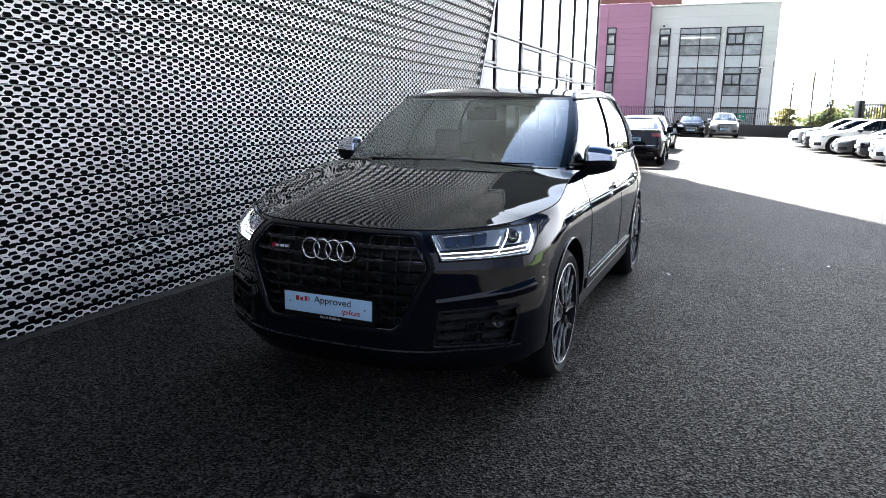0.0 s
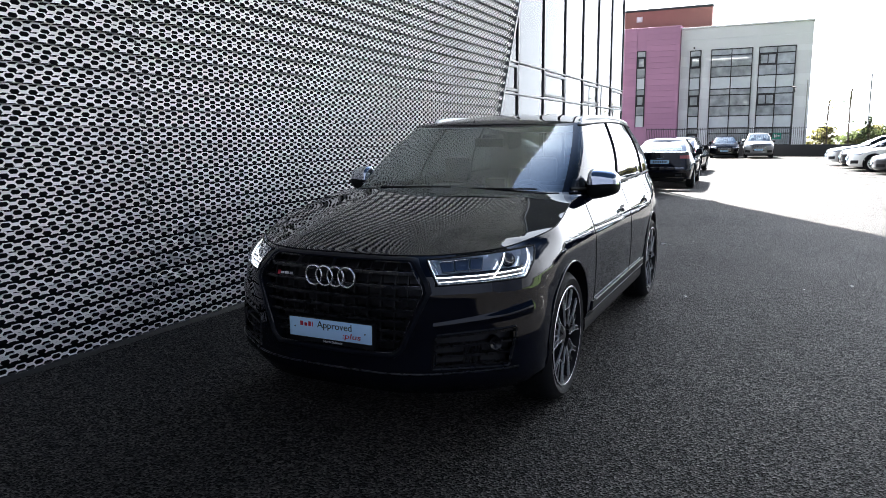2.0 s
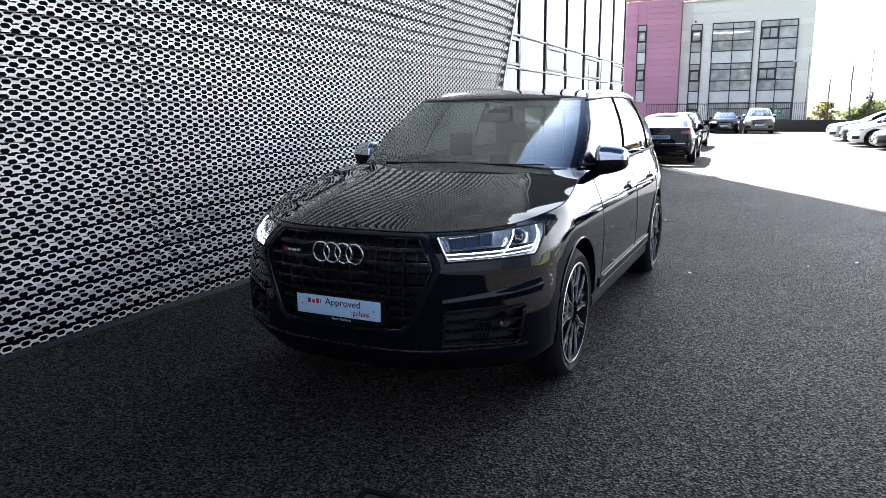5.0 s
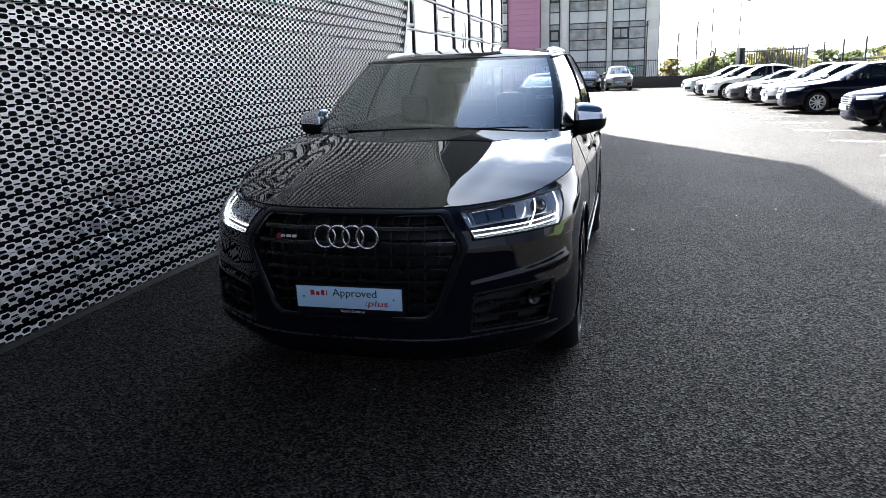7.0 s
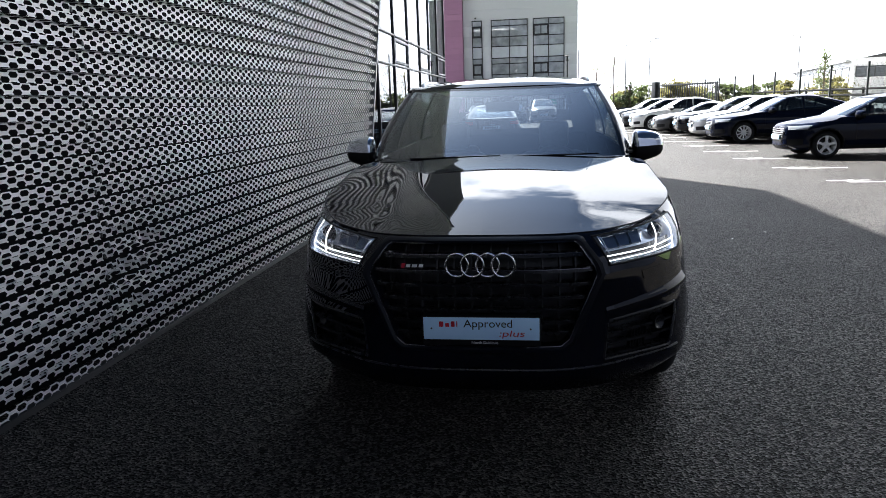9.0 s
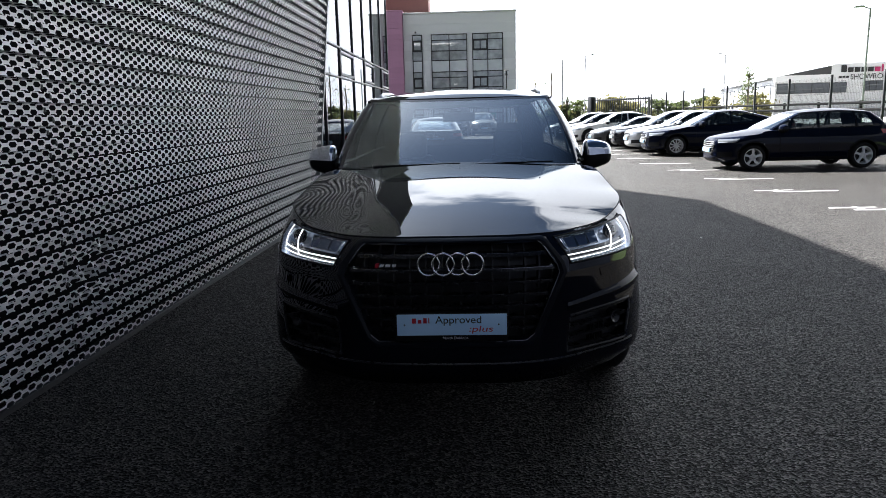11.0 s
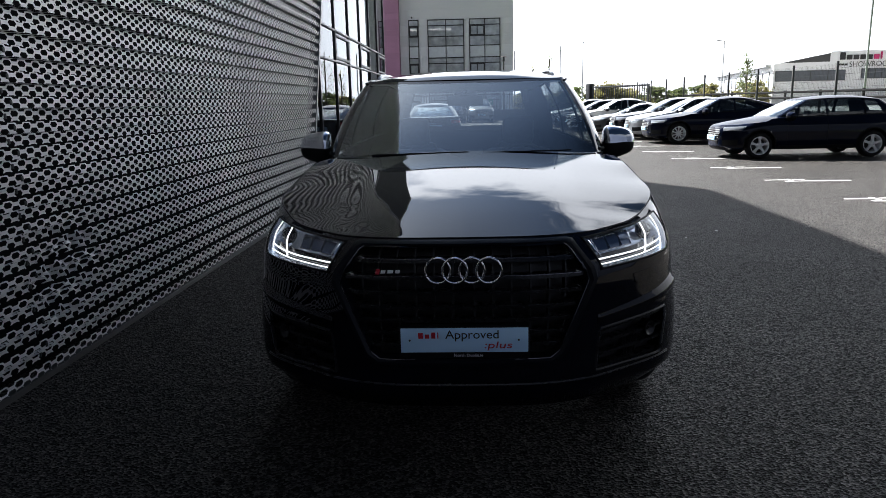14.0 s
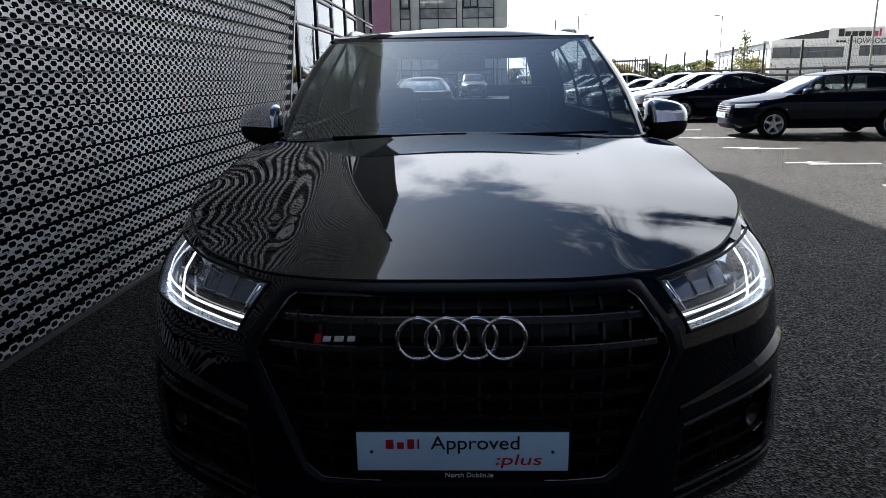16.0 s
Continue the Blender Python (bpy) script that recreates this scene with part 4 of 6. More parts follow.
def bilinear(corners, u, v):
    a, b2, c, d = (np.asarray(p, float) for p in corners)
    return tuple((1 - u) * (1 - v) * a + u * (1 - v) * b2 + u * v * c + (1 - u) * v * d)


DARK_GRILLE = material("dark_grille_plastic", (0.006, 0.006, 0.008), 0.28, spec=0.35, grain=0.1)
DARK_CHROME = material("dark_chrome", (0.12, 0.12, 0.135), 0.25, 1.0)
FRAME_TRIM = material("dark_grille_frame", (0.004, 0.005, 0.009), 0.4, 0.0, spec=0.15)
grille = new("grille")
grille.parent = hero_root


def g_half(z):
    """Half the grille's inner width at height z."""
    return float(np.interp(z, (0.484, 0.512, 0.795, 0.835, 0.925, 0.938), (0.345, 0.381, 0.500, 0.488, 0.422, 0.402)))


zz = np.linspace(0.47, 0.95, 9)
back_g = [[hs.at(hs.s_for(max(0.001, (g_half(z) + 0.03) * u), z), z, -0.10) for z in zz] for u in np.linspace(0, 1, 9)]
part("grille_back", join(*both(grid(back_g))), INK_BLACK, grille)
for z in (0.884, 0.818, 0.757, 0.698, 0.644, 0.590, 0.540):
    w = g_half(z) - 0.004
    c = [(0, z - 0.009), hp(w, z - 0.009), hp(w, z + 0.007), (0, z + 0.007)]
    sl = hs.slab(c, 20, 2, -0.012, 0.055)
    slat = part("slat", join(*both(sl)), DARK_GRILLE, grille)
    tip = hs.slab([hp(w - 0.045, z + 0.003), hp(w - 0.012, z + 0.003), hp(w - 0.012, z + 0.0075), hp(w - 0.045, z + 0.0075)], 3, 2, -0.010, 0.006)
    for t in both(tip):
        part("slat_tip", t, DARK_CHROME, slat)
    # the slat's highlight, added as a strip of brighter metal
    lip = hs.slab([(0, z + 0.0045), hp(w - 0.05, z + 0.0045), hp(w - 0.05, z + 0.0075), (0, z + 0.0075)], 16, 2, -0.0105, 0.005)
    part("slat_edge", join(*both(lip)), DARK_CHROME, slat, "thin bright strip standing in for the sky's glint on the slat")
for i in range(6):
    x = 0.04 + 0.075 * i
    z1 = 0.935 if x < 0.39 else 0.88
    z0 = 0.50 if x < 0.34 else 0.72
    rb = hs.slab([hp(x, z0), hp(x + 0.007, z0), hp(x + 0.007, z1), hp(x, z1)], 2, 10, -0.035, 0.03)
    for t in both(rb):
        part("rib", t, INK_BLACK, grille)
# single frame round the grille
inner = [(0, 0.484), (0.2, 0.484), (0.345, 0.484), (0.381, 0.512), (0.443, 0.66), (0.500, 0.795), (0.488, 0.835), (0.422, 0.925), (0.402, 0.938), (0.2, 0.938), (0, 0.938)]
outer = [(0, 0.452), (0.2, 0.452), (0.360, 0.452), (0.414, 0.488), (0.482, 0.655), (0.545, 0.795), (0.530, 0.848), (0.446, 0.955), (0.416, 0.962), (0.2, 0.962), (0, 0.962)]
ring = []
for k, off in ((0, -0.045), (0.0, 0.004), (0.35, 0.016), (0.75, 0.014), (1.0, -0.012)):
    ring.append([hs.at(hs.s_for(a[0] + (o[0] - a[0]) * k, a[1] + (o[1] - a[1]) * k) if a[0] else 0.0, a[1] + (o[1] - a[1]) * k, off) for a, o in zip(inner, outer)])
part("grille_frame", join(*both(grid(np.transpose(np.array(ring), (1, 0, 2))))), FRAME_TRIM, grille, "dark satin frame round the grille")
edge_pts = [hs.at(hs.s_for(x, z) if x else 0.0, z, 0.008) for x, z in even(np.array(inner[1:9]), 60)]
for t in both(tube(edge_pts, 0.0024, 6)):
    part("frame_bead", t, DARK_CHROME, grille)
# four rings
yr0 = float(hs.at(0.0, 0.85)[1])
emblem = new("emblem")
emblem.parent = grille
for i in range(4):
    cx = (i - 1.5) * 0.0672
    w = np.linspace(0, 2 * math.pi, 49)[:-1]
    pts = np.stack([cx + 0.0495 * np.cos(w), np.full(48, yr0 - 0.012 - 0.002 * (i % 2)), 0.852 + 0.0505 * np.sin(w)], 1)
    part("chrome_ring", tube(pts, 0.0058, 10, 1.0, closed=True), CHROME, emblem)
# small badge, as plain shapes
badge = new("badge")
badge.parent = grille
by = float(hs.at(hs.s_for(0.30, 0.845), 0.845)[1]) - 0.006
def slant(x0, x1, z0, z1, sh=0.006):
    """A small leaning bar on the grille."""
    f, k = by, by + 0.006
    v = [(x0, f, z0), (x1, f, z0), (x1 + sh, f, z1), (x0 + sh, f, z1), (x0, k, z0), (x1, k, z0), (x1 + sh, k, z1), (x0 + sh, k, z1)]
    return v, [(0, 1, 2, 3), (7, 6, 5, 4), (0, 4, 5, 1), (1, 5, 6, 2), (2, 6, 7, 3), (3, 7, 4, 0)]


part("badge_bar", slant(-0.352, -0.336, 0.836, 0.858), INK_RED, badge, smooth=False)
for x0, x1 in ((-0.330, -0.312), (-0.303, -0.281), (-0.272, -0.254)):
    part("badge_bar", slant(x0, x1, 0.840, 0.852, 0.003), INK_WHITE, badge, smooth=False)
# dealer plate
py = float(hs.at(0.0, 0.57)[1])
plate = part("plate_holder", box(-0.260, 0.260, py - 0.018, py + 0.04, 0.492, 0.628, 0.006), PLASTIC, hero_root)
part("plate", box(-0.254, 0.254, py - 0.0235, py - 0.0175, 0.522, 0.623, 0.002), PLATE_WHITE, plate, "pale blue-white dealer plate")
fy = py - 0.0245
part("plate_mark", join(*[box(x - w, x + w, fy - 0.0006, fy + 0.0004, 0.581, z1) for x, w, z1 in ((-0.174, 0.0095, 0.605), (-0.148, 0.0080, 0.598), (-0.123, 0.0080, 0.606), (-0.105, 0.0022, 0.606))]), INK_RED, plate, smooth=False)
part("plate_lettering", moved(text_mesh("Approved", 0.05, 0.212), Matrix.Translation((0.032, fy, 0.595))), INK_BLACK, plate, smooth=False)
lean = Matrix(((1, 0, 0.22, 0), (0, 1, 0, 0), (0, 0, 1, 0), (0, 0, 0, 1)))
part("plate_lettering", moved(text_mesh(":plus", 0.040, 0.108), Matrix.Translation((0.136, fy, 0.551)) @ lean), INK_RED, plate, smooth=False)
part("plate_lettering", moved(text_mesh("North Dublin.ie", 0.017, 0.116), Matrix.Translation((0.016, py - 0.0195, 0.5075))), INK_WHITE, plate, smooth=False)
for x in (-0.218, 0.216):
    part("plate_screw", moved(lathe([(0, -0.001), (0.004, -0.001), (0.004, 0.001)], 12), Matrix.Translation((x, fy, 0.573)) @ pose(0, 0, 0, 0, 0, 90)), DARK_STEEL, plate)
LAMP_BOWL = material("lamp_bowl", (0.60, 0.66, 0.76), 0.18, 0.7)
LAMP_GLASS = material("lamp_module_glass", (0.10, 0.14, 0.22), 0.06, 0.5, coat=1.0)
# lamps
LC = [hp(0.562, 0.828), hp(0.903, 0.840), hp(0.886, 0.979), hp(0.482, 0.947)]
for sg in (1, -1):
    fx = (lambda g: g) if sg > 0 else flip
    lamp = new("headlamp")
    lamp.parent = hero_root
    housing = [bilinear(LC, u, v) for u, v in ((-0.02, -0.04), (1.02, -0.04), (1.02, 1.04), (-0.02, 1.04))]
    part("lamp_back", fx(hs.patch(housing, 16, 6, -0.085)), LAMP_BOWL, lamp)
    rim = [bilinear(LC, u, v) for u, v in [(t, 0) for t in np.linspace(0, 1, 12)] + [(1, t) for t in np.linspace(0.1, 1, 8)] + [(t, 1) for t in np.linspace(0.95, 0, 12)] + [(0, t) for t in np.linspace(0.9, 0.1, 6)]]
    rs = np.array(rim)
    w0, w1 = hs.at(rs[:, 0], rs[:, 1], 0.0), hs.at(rs[:, 0], rs[:, 1], -0.085)
    loop = np.stack([np.vstack([w0, w0[:1]]), np.vstack([w1, w1[:1]])], 1)
    part("lamp_bowl", fx(grid(loop)), LAMP_BOWL, lamp)
    for path in ([(0.01, 0.97), (0.5, 0.97), (0.98, 0.97)], [(0.02, 0.06), (0.012, 0.5), (0.01, 0.95)], [(0.06, 0.36), (0.05, 0.6), (0.05, 0.88)]):
        pl = np.array([bilinear(LC, u, v) for u, v in even(np.array(path), 20)])
        part("lamp_edge", fx(tube(hs.at(pl[:, 0], pl[:, 1], -0.012), 0.0022, 5)), SATIN, lamp)
    part("lamp_seal", fx(tube(np.vstack([w0, w0[:1]]), 0.005, 6)), PLASTIC, lamp)
    floor_c = [bilinear(LC, u, v) for u, v in ((0.02, 0.02), (0.98, 0.02), (0.98, 0.36), (0.02, 0.36))]
    part("lamp_reflector", fx(hs.patch(floor_c, 16, 5, -0.045)), GLOSS_BLACK, lamp)
    for path, r in (([(0.03, 0.09), (0.5, 0.10), (0.97, 0.14)], 0.0022), ([(0.015, 0.27), (0.5, 0.255), (0.97, 0.30)], 0.0030), ([(0.60, 0.12), (0.635, 0.45), (0.665, 0.90)], 0.0030), ([(0.955, 0.20), (0.962, 0.55), (0.945, 0.93)], 0.0018), ([(0.02, 0.30), (0.014, 0.6), (0.012, 0.95)], 0.0013)):
        pts = np.array([bilinear(LC, u, v) for u, v in even(curve(path, 40), 24)])
        part("light_guide", fx(tube(hs.at(pts[:, 0], pts[:, 1], -0.022), r, 6)), DRL, lamp, "lit white light guide")
    for u0, u1 in ((0.10, 0.21), (0.225, 0.335), (0.35, 0.46)):
        cell = [bilinear(LC, u, v) for u, v in ((u0, 0.46), (u1, 0.44), (u1, 0.84), (u0, 0.84))]
        module = part("lamp_module", fx(hs.slab(cell, 4, 4, -0.040, 0.03)), LAMP_GLASS, lamp)
        ce = np.array([bilinear(LC, u, v) for u, v in ((u0, 0.46), (u1, 0.44), (u1, 0.84), (u0, 0.84), (u0, 0.46))])
        part("module_edge", fx(tube(hs.at(ce[:, 0], ce[:, 1], -0.038), 0.0028, 5)), LAMP_SILVER, module)
    pc = bilinear(LC, 0.74, 0.62)
    pp = hs.at(pc[0], pc[1], -0.045)
    lens = moved(lathe([(0, 0.022), (0.016, 0.018), (0.026, 0.008), (0.030, 0.0), (0.036, 0.0), (0.038, -0.02)], 24), Matrix.Translation(tuple(pp)) @ pose(0, 0, 0, 0, 0, -62))
    part("projector", fx(lens), GLOSS_BLACK, lamp)
    cover = [bilinear(LC, u, v) for u, v in ((0, 0), (1, 0), (1, 1), (0, 1))]
    part("lamp_cover", fx(hs.patch(cover, 20, 8, 0.003)), CLEAR, lamp, "clear lamp cover").visible_shadow = False
# bumper intakes
IC = [hp(0.540, 0.400), hp(0.865, 0.400), hp(0.89, 0.60), hp(0.555, 0.576)]
for sg in (1, -1):
    fx = (lambda g: g) if sg > 0 else flip
    intake = new("air_intake")
    intake.parent = hero_root
    part("intake_back", fx(hs.patch([bilinear(IC, u, v) for u, v in ((-0.03, -0.06), (1.03, -0.06), (1.03, 1.06), (-0.03, 1.06))], 12, 6, -0.07)), INK_BLACK, intake)
    for v in (0.06, 0.34, 0.62, 0.92):
        pts = [bilinear(IC, u, v) for u in (0.0, 1.0)]
        c = [(pts[0][0], pts[0][1] - 0.006), (pts[1][0], pts[1][1] - 0.006), (pts[1][0], pts[1][1] + 0.006), (pts[0][0], pts[0][1] + 0.006)]
        part("fin", fx(hs.slab(c, 12, 2, -0.012, 0.05)), DARK_GRILLE, intake)
    for i in range(6):
        u = 0.40 + 0.04 * i
        c = [bilinear(IC, u, 0.12), bilinear(IC, u + 0.012, 0.12), bilinear(IC, u + 0.012, 0.62), bilinear(IC, u, 0.62)]
        part("louvre", fx(hs.slab(c, 2, 5, -0.02, 0.02)), DARK_GRILLE, intake)
    q = bilinear(IC, 0.76, 0.62)
    eye_p = hs.at(q[0], q[1], -0.012)
    part("sensor", fx(moved(lathe([(0, -0.012), (0.014, -0.008), (0.026, 0.006), (0.034, 0.008), (0.036, -0.03)], 20), Matrix.Translation(tuple(eye_p)) @ pose(0, 0, 0, 0, 0, -50))), DARK_GRILLE, intake, "round black sensor")
    rm = np.array([bilinear(IC, u, v) for u, v in ((0, 0), (0.5, 0), (1, 0), (1, 0.5), (1, 1), (0.5, 1), (0, 1), (0, 0.5), (0, 0))])
    rm = even(rm, 60)
    part("intake_rim", fx(tube(hs.at(rm[:, 0], rm[:, 1], -0.004), 0.008, 6)), DARK_GRILLE, intake)
    # ledge over the intake, tow cover, washer flap
    lp = np.array([hp(0.545, 0.625), hp(0.70, 0.645), hp(0.86, 0.672), hp(0.935, 0.695)])
    ln = even(curve(lp, 40), 30)
    grow = np.linspace(0, 1, 30) ** 1.4
    rows_l = [hs.at(ln[:, 0], ln[:, 1] + dz * (0.7 + 0.5 * grow), 0.001 + k * (0.004 + 0.012 * grow)) for dz, k in ((-0.036, 0.0), (-0.018, 0.75), (-0.007, 1.0), (0.002, 0.95), (0.012, 0.35), (0.024, 0.0))]
    part("bumper_ledge", fx(grid(np.stack(rows_l, 1))), PAINT_BLACK, hero_root)
    wc = [hp(0.72, 0.742), hp(0.80, 0.750), hp(0.80, 0.788), hp(0.71, 0.780)]
    part("washer_flap", fx(hs.slab(wc, 6, 4, 0.003, 0.004)), PAINT_BLACK, hero_root)
# splitter line and hood gap
lip_l = np.array([(s, 0.375 + 0.012 * (s / 0.9) ** 3) for s in np.linspace(0, hs.s_for(0.90, 0.38), 40)])
two("splitter_bead", tube(hs.at(lip_l[:, 0], lip_l[:, 1], 0.004), 0.005, 6), DARK_GRILLE)
sp = np.linspace(0, hs.s_at_y(HERO["cowl"]), 90)
two("hood_gap", tube(hs.at(sp, hs.z_top(sp) - 0.002, 0.0), 0.0035, 5), PLASTIC)
# sides: shut lines, handles, sill blade, fender vent
for y in (1.66, 2.88, 3.88):
    z = np.linspace(0.42, 1.13, 24)
    two("shut_line", tube(hs.at(hs.s_at_y(np.full(24, y)), z, 0.0), 0.0032, 5), PLASTIC)
for y in (2.66, 3.66):
    c = [(hs.s_at_y(y - 0.12), 0.975), (hs.s_at_y(y + 0.10), 0.980), (hs.s_at_y(y + 0.10), 1.003), (hs.s_at_y(y - 0.12), 1.000)]
    two("door_handle", hs.slab(c, 10, 4, 0.035, 0.022), PAINT_BLACK)
    c2 = [(hs.s_at_y(y - 0.10), 0.965), (hs.s_at_y(y + 0.06), 0.965), (hs.s_at_y(y + 0.06), 1.015), (hs.s_at_y(y - 0.10), 1.015)]
    two("handle_cup", hs.patch(c2, 6, 4, 0.0015), PLASTIC)
for y0, y1, z0, z1, of, mt, nm in ((1.62, 3.52, 0.40, 0.465, 0.010, PLASTIC, "sill_blade"), (1.64, 3.50, 0.398, 0.404, 0.014, STEEL, "sill_strip"), (1.70, 3.46, 0.458, 0.465, 0.014, STEEL, "sill_strip"), (1.52, 3.58, 0.27, 0.36, 0.012, PLASTIC, "sill")):
    c = [(hs.s_at_y(y0), z0), (hs.s_at_y(y1), z0), (hs.s_at_y(y1), z1), (hs.s_at_y(y0), z1)]
    two(nm, hs.slab(c, 30, 5, of, 0.02), mt)
crease = np.linspace(hs.s_at_y(1.68), hs.s_at_y(4.5), 80)
two("shoulder_crease", tube(hs.at(crease, np.full(80, 0.975) + 0.02 * np.linspace(0, 1, 80), -0.003), 0.005, 6), PAINT_BLACK)
# roof rails
for sg in (1, -1):
    pts = curve([(0.625 * sg, 2.50, 1.645), (0.625 * sg, 2.60, 1.685), (0.63 * sg, 3.0, 1.708), (0.625 * sg, 3.8, 1.705), (0.61 * sg, 4.35, 1.675), (0.60 * sg, 4.45, 1.635)], 40)
    part("roof_rail", tube(pts, 0.017, 10, 1.0), STEEL, hero_root, "satin aluminium roof rail")
# wipers
for x0, x1, y0 in ((0.62, -0.08, 0.0), (0.02, -0.55, 0.0)):
    pts = []
    for t in np.linspace(0, 1, 14):
        x = x0 + (x1 - x0) * t
        i = int(np.argmin(np.abs(hg[:60, 0, 0] - abs(x))))
        row = hg[i, 0] + (hg[i, 4] - hg[i, 0]) * (0.03 + 0.10 * (1 - t))
        pts.append((x, row[1] - 0.010, row[2] + 0.006))
    part("wiper", tube(pts, 0.005, 6), PLASTIC, hero_root)
cowl_z = [(x, float(np.interp(abs(x), hg[:50, 0, 0], hg[:50, 0, 1])) - 0.03, float(np.interp(abs(x), hg[:50, 0, 0], hg[:50, 0, 2])) - 0.012) for x in np.linspace(-0.76, 0.76, 30)]
part("cowl", tube(cowl_z, 0.022, 8, 0.5), PLASTIC, hero_root)
wheel_ring = [(0.37 + 0.18 * math.cos(w), 2.02 + 0.05 * math.sin(w), 1.04 + 0.18 * math.sin(w)) for w in np.linspace(0, 2 * math.pi, 33)[:-1]]
part("steering_wheel", tube(wheel_ring, 0.016, 8, closed=True), CABIN, hero_root)
part("mirror_sensor", moved(lathe([(0, -0.03), (0.05, -0.027), (0.075, -0.012), (0.084, 0.01), (0.075, 0.035), (0, 0.04)], 28), Matrix.Translation((0, 2.27, 1.535)) @ pose(0, 0, 0, 0, -90, 0)), PLASTIC, hero_root, "round black sensor housing at the screen's top")
# the small black housing of the camera below the mirror
part("mirror_stalk", tube([(0, 2.20, 1.57), (0, 2.24, 1.50)], 0.02, 8), CABIN, hero_root)


# ---- faces for the plainer cars
def car_face(root, sh, spec, paint, rear=False, detail=True, grille_mat=GLOSS_BLACK, plate=True):
    q = spec["nose"] / 0.965
    k = spec["W"] / 0.984

    def at(x, z):
        return (sh.s_for(x * k, z * q), z * q)
    mid = [(0, 0.74 * q), at(0.46, 0.74), at(0.40, 0.90), (0, 0.90 * q)]
    low = [(0, 0.50 * q), at(0.34, 0.50), at(0.46, 0.74), (0, 0.74 * q)]
    gr = part("grille", join(*both(sh.slab(mid, 10, 3, 0.004, 0.02)), *both(sh.slab(low, 10, 3, 0.004, 0.02))), grille_mat, root)
    for z in (0.60, 0.66, 0.72, 0.78, 0.84):
        w = 0.36 + (z - 0.5) * 0.28 if z < 0.76 else 0.42
        part("slat", join(*both(sh.slab([(0, (z - 0.008) * q), at(w, z - 0.008), at(w, z + 0.008), (0, (z + 0.008) * q)], 8, 2, 0.010, 0.006))), STEEL, gr)
    for sg in (1, -1):
        fx = (lambda a: a) if sg > 0 else flip
        c = [at(0.56, 0.80), at(0.90, 0.82), at(0.88, 0.945), at(0.50, 0.91)]
        lamp = part("headlamp", fx(sh.slab(c, 10, 4, 0.004, 0.02)), LAMP_DARK, root)
        pa = np.array([bilinear(c, u, v) for u, v in even(np.array([(0.05, 0.2), (0.95, 0.25), (0.95, 0.8)]), 16)])
        part("light_guide", fx(tube(sh.at(pa[:, 0], pa[:, 1], 0.008), 0.008, 5)), LAMP_SILVER, lamp)
        c = [at(0.56, 0.38), at(0.86, 0.40), at(0.86, 0.56), at(0.54, 0.54)]
        part("air_intake", fx(sh.slab(c, 8, 3, 0.003, 0.02)), PLASTIC, root)
        for y in spec["pillars"][:1]:
            z = np.linspace(0.35, spec["belt"], 12)
            for yy in (y, spec["hubs"][0] + 0.62):
                part("shut_line", fx(tube(sh.at(sh.s_at_y(np.full(12, yy)), z, 0.0), 0.004, 4)), PLASTIC, root)
        for y in (spec["pillars"][0] - 0.2, spec["pillars"][1] - 0.15):
            cc = [(sh.s_at_y(y - 0.1), spec["belt"] - 0.14), (sh.s_at_y(y + 0.08), spec["belt"] - 0.135), (sh.s_at_y(y + 0.08), spec["belt"] - 0.115), (sh.s_at_y(y - 0.1), spec["belt"] - 0.12)]
            part("door_handle", fx(sh.slab(cc, 5, 2, 0.03, 0.02)), paint, root)
        cc = [(sh.s_at_y(spec["hubs"][0] + 0.42), 0.22), (sh.s_at_y(spec["hubs"][1] - 0.42), 0.22), (sh.s_at_y(spec["hubs"][1] - 0.42), 0.31), (sh.s_at_y(spec["hubs"][0] + 0.42), 0.31)]
        part("sill", fx(sh.slab(cc, 16, 3, 0.01, 0.02)), PLASTIC, root)
        za = spec["tail"]
        tl = [(sh.s_at_y(spec["L"] - 0.36), za - 0.19), (sh.total - 0.58 * k, za - 0.19), (sh.total - 0.58 * k, za - 0.10), (sh.s_at_y(spec["L"] - 0.42), za - 0.08)]
        part("tail_lamp", fx(sh.slab(tl, 12, 4, 0.005, 0.02)), TAIL_RED, root, "red tail lamp")
    if plate:
        y = float(sh.at(0.0, 0.55 * q)[1])
        pl = part("number_plate", box(-0.26, 0.26, y - 0.03, y - 0.006, 0.53 * q, 0.53 * q + 0.11, 0.003), PLATE_WHITE, root)
        for i in range(7):
            x = -0.17 + 0.056 * i
            part("plate_bar", box(x, x + 0.03, y - 0.0315, y - 0.0295, 0.53 * q + 0.03, 0.53 * q + 0.08), INK_BLACK, pl, smooth=False)
    if rear:
        L, T = spec["L"], sh.total
        y = L + 0.002
        pl = part("number_plate", box(-0.26, 0.26, y - 0.03, y + 0.008, 0.74, 0.85, 0.003), PLATE_WHITE, root)
        for i in range(8):
            x = -0.19 + 0.05 * i
            part("plate_bar", box(x, x + 0.028, y + 0.0075, y + 0.0095, 0.765, 0.825), INK_BLACK, pl, smooth=False)
        dc = [(T - 0.78 * k, 0.36), (T, 0.36), (T, 0.48), (T - 0.78 * k, 0.48)]
        part("rear_diffuser", join(*both(sh.slab(dc, 12, 3, 0.006, 0.03))), PLASTIC, root)
        for sg in (1, -1):
            fx = (lambda a: a) if sg > 0 else flip
            ex = [(T - 0.66 * k, 0.385), (T - 0.46 * k, 0.385), (T - 0.46 * k, 0.435), (T - 0.66 * k, 0.435)]
            part("exhaust_tip", fx(sh.slab(ex, 6, 3, 0.02, 0.03)), CHROME, root)
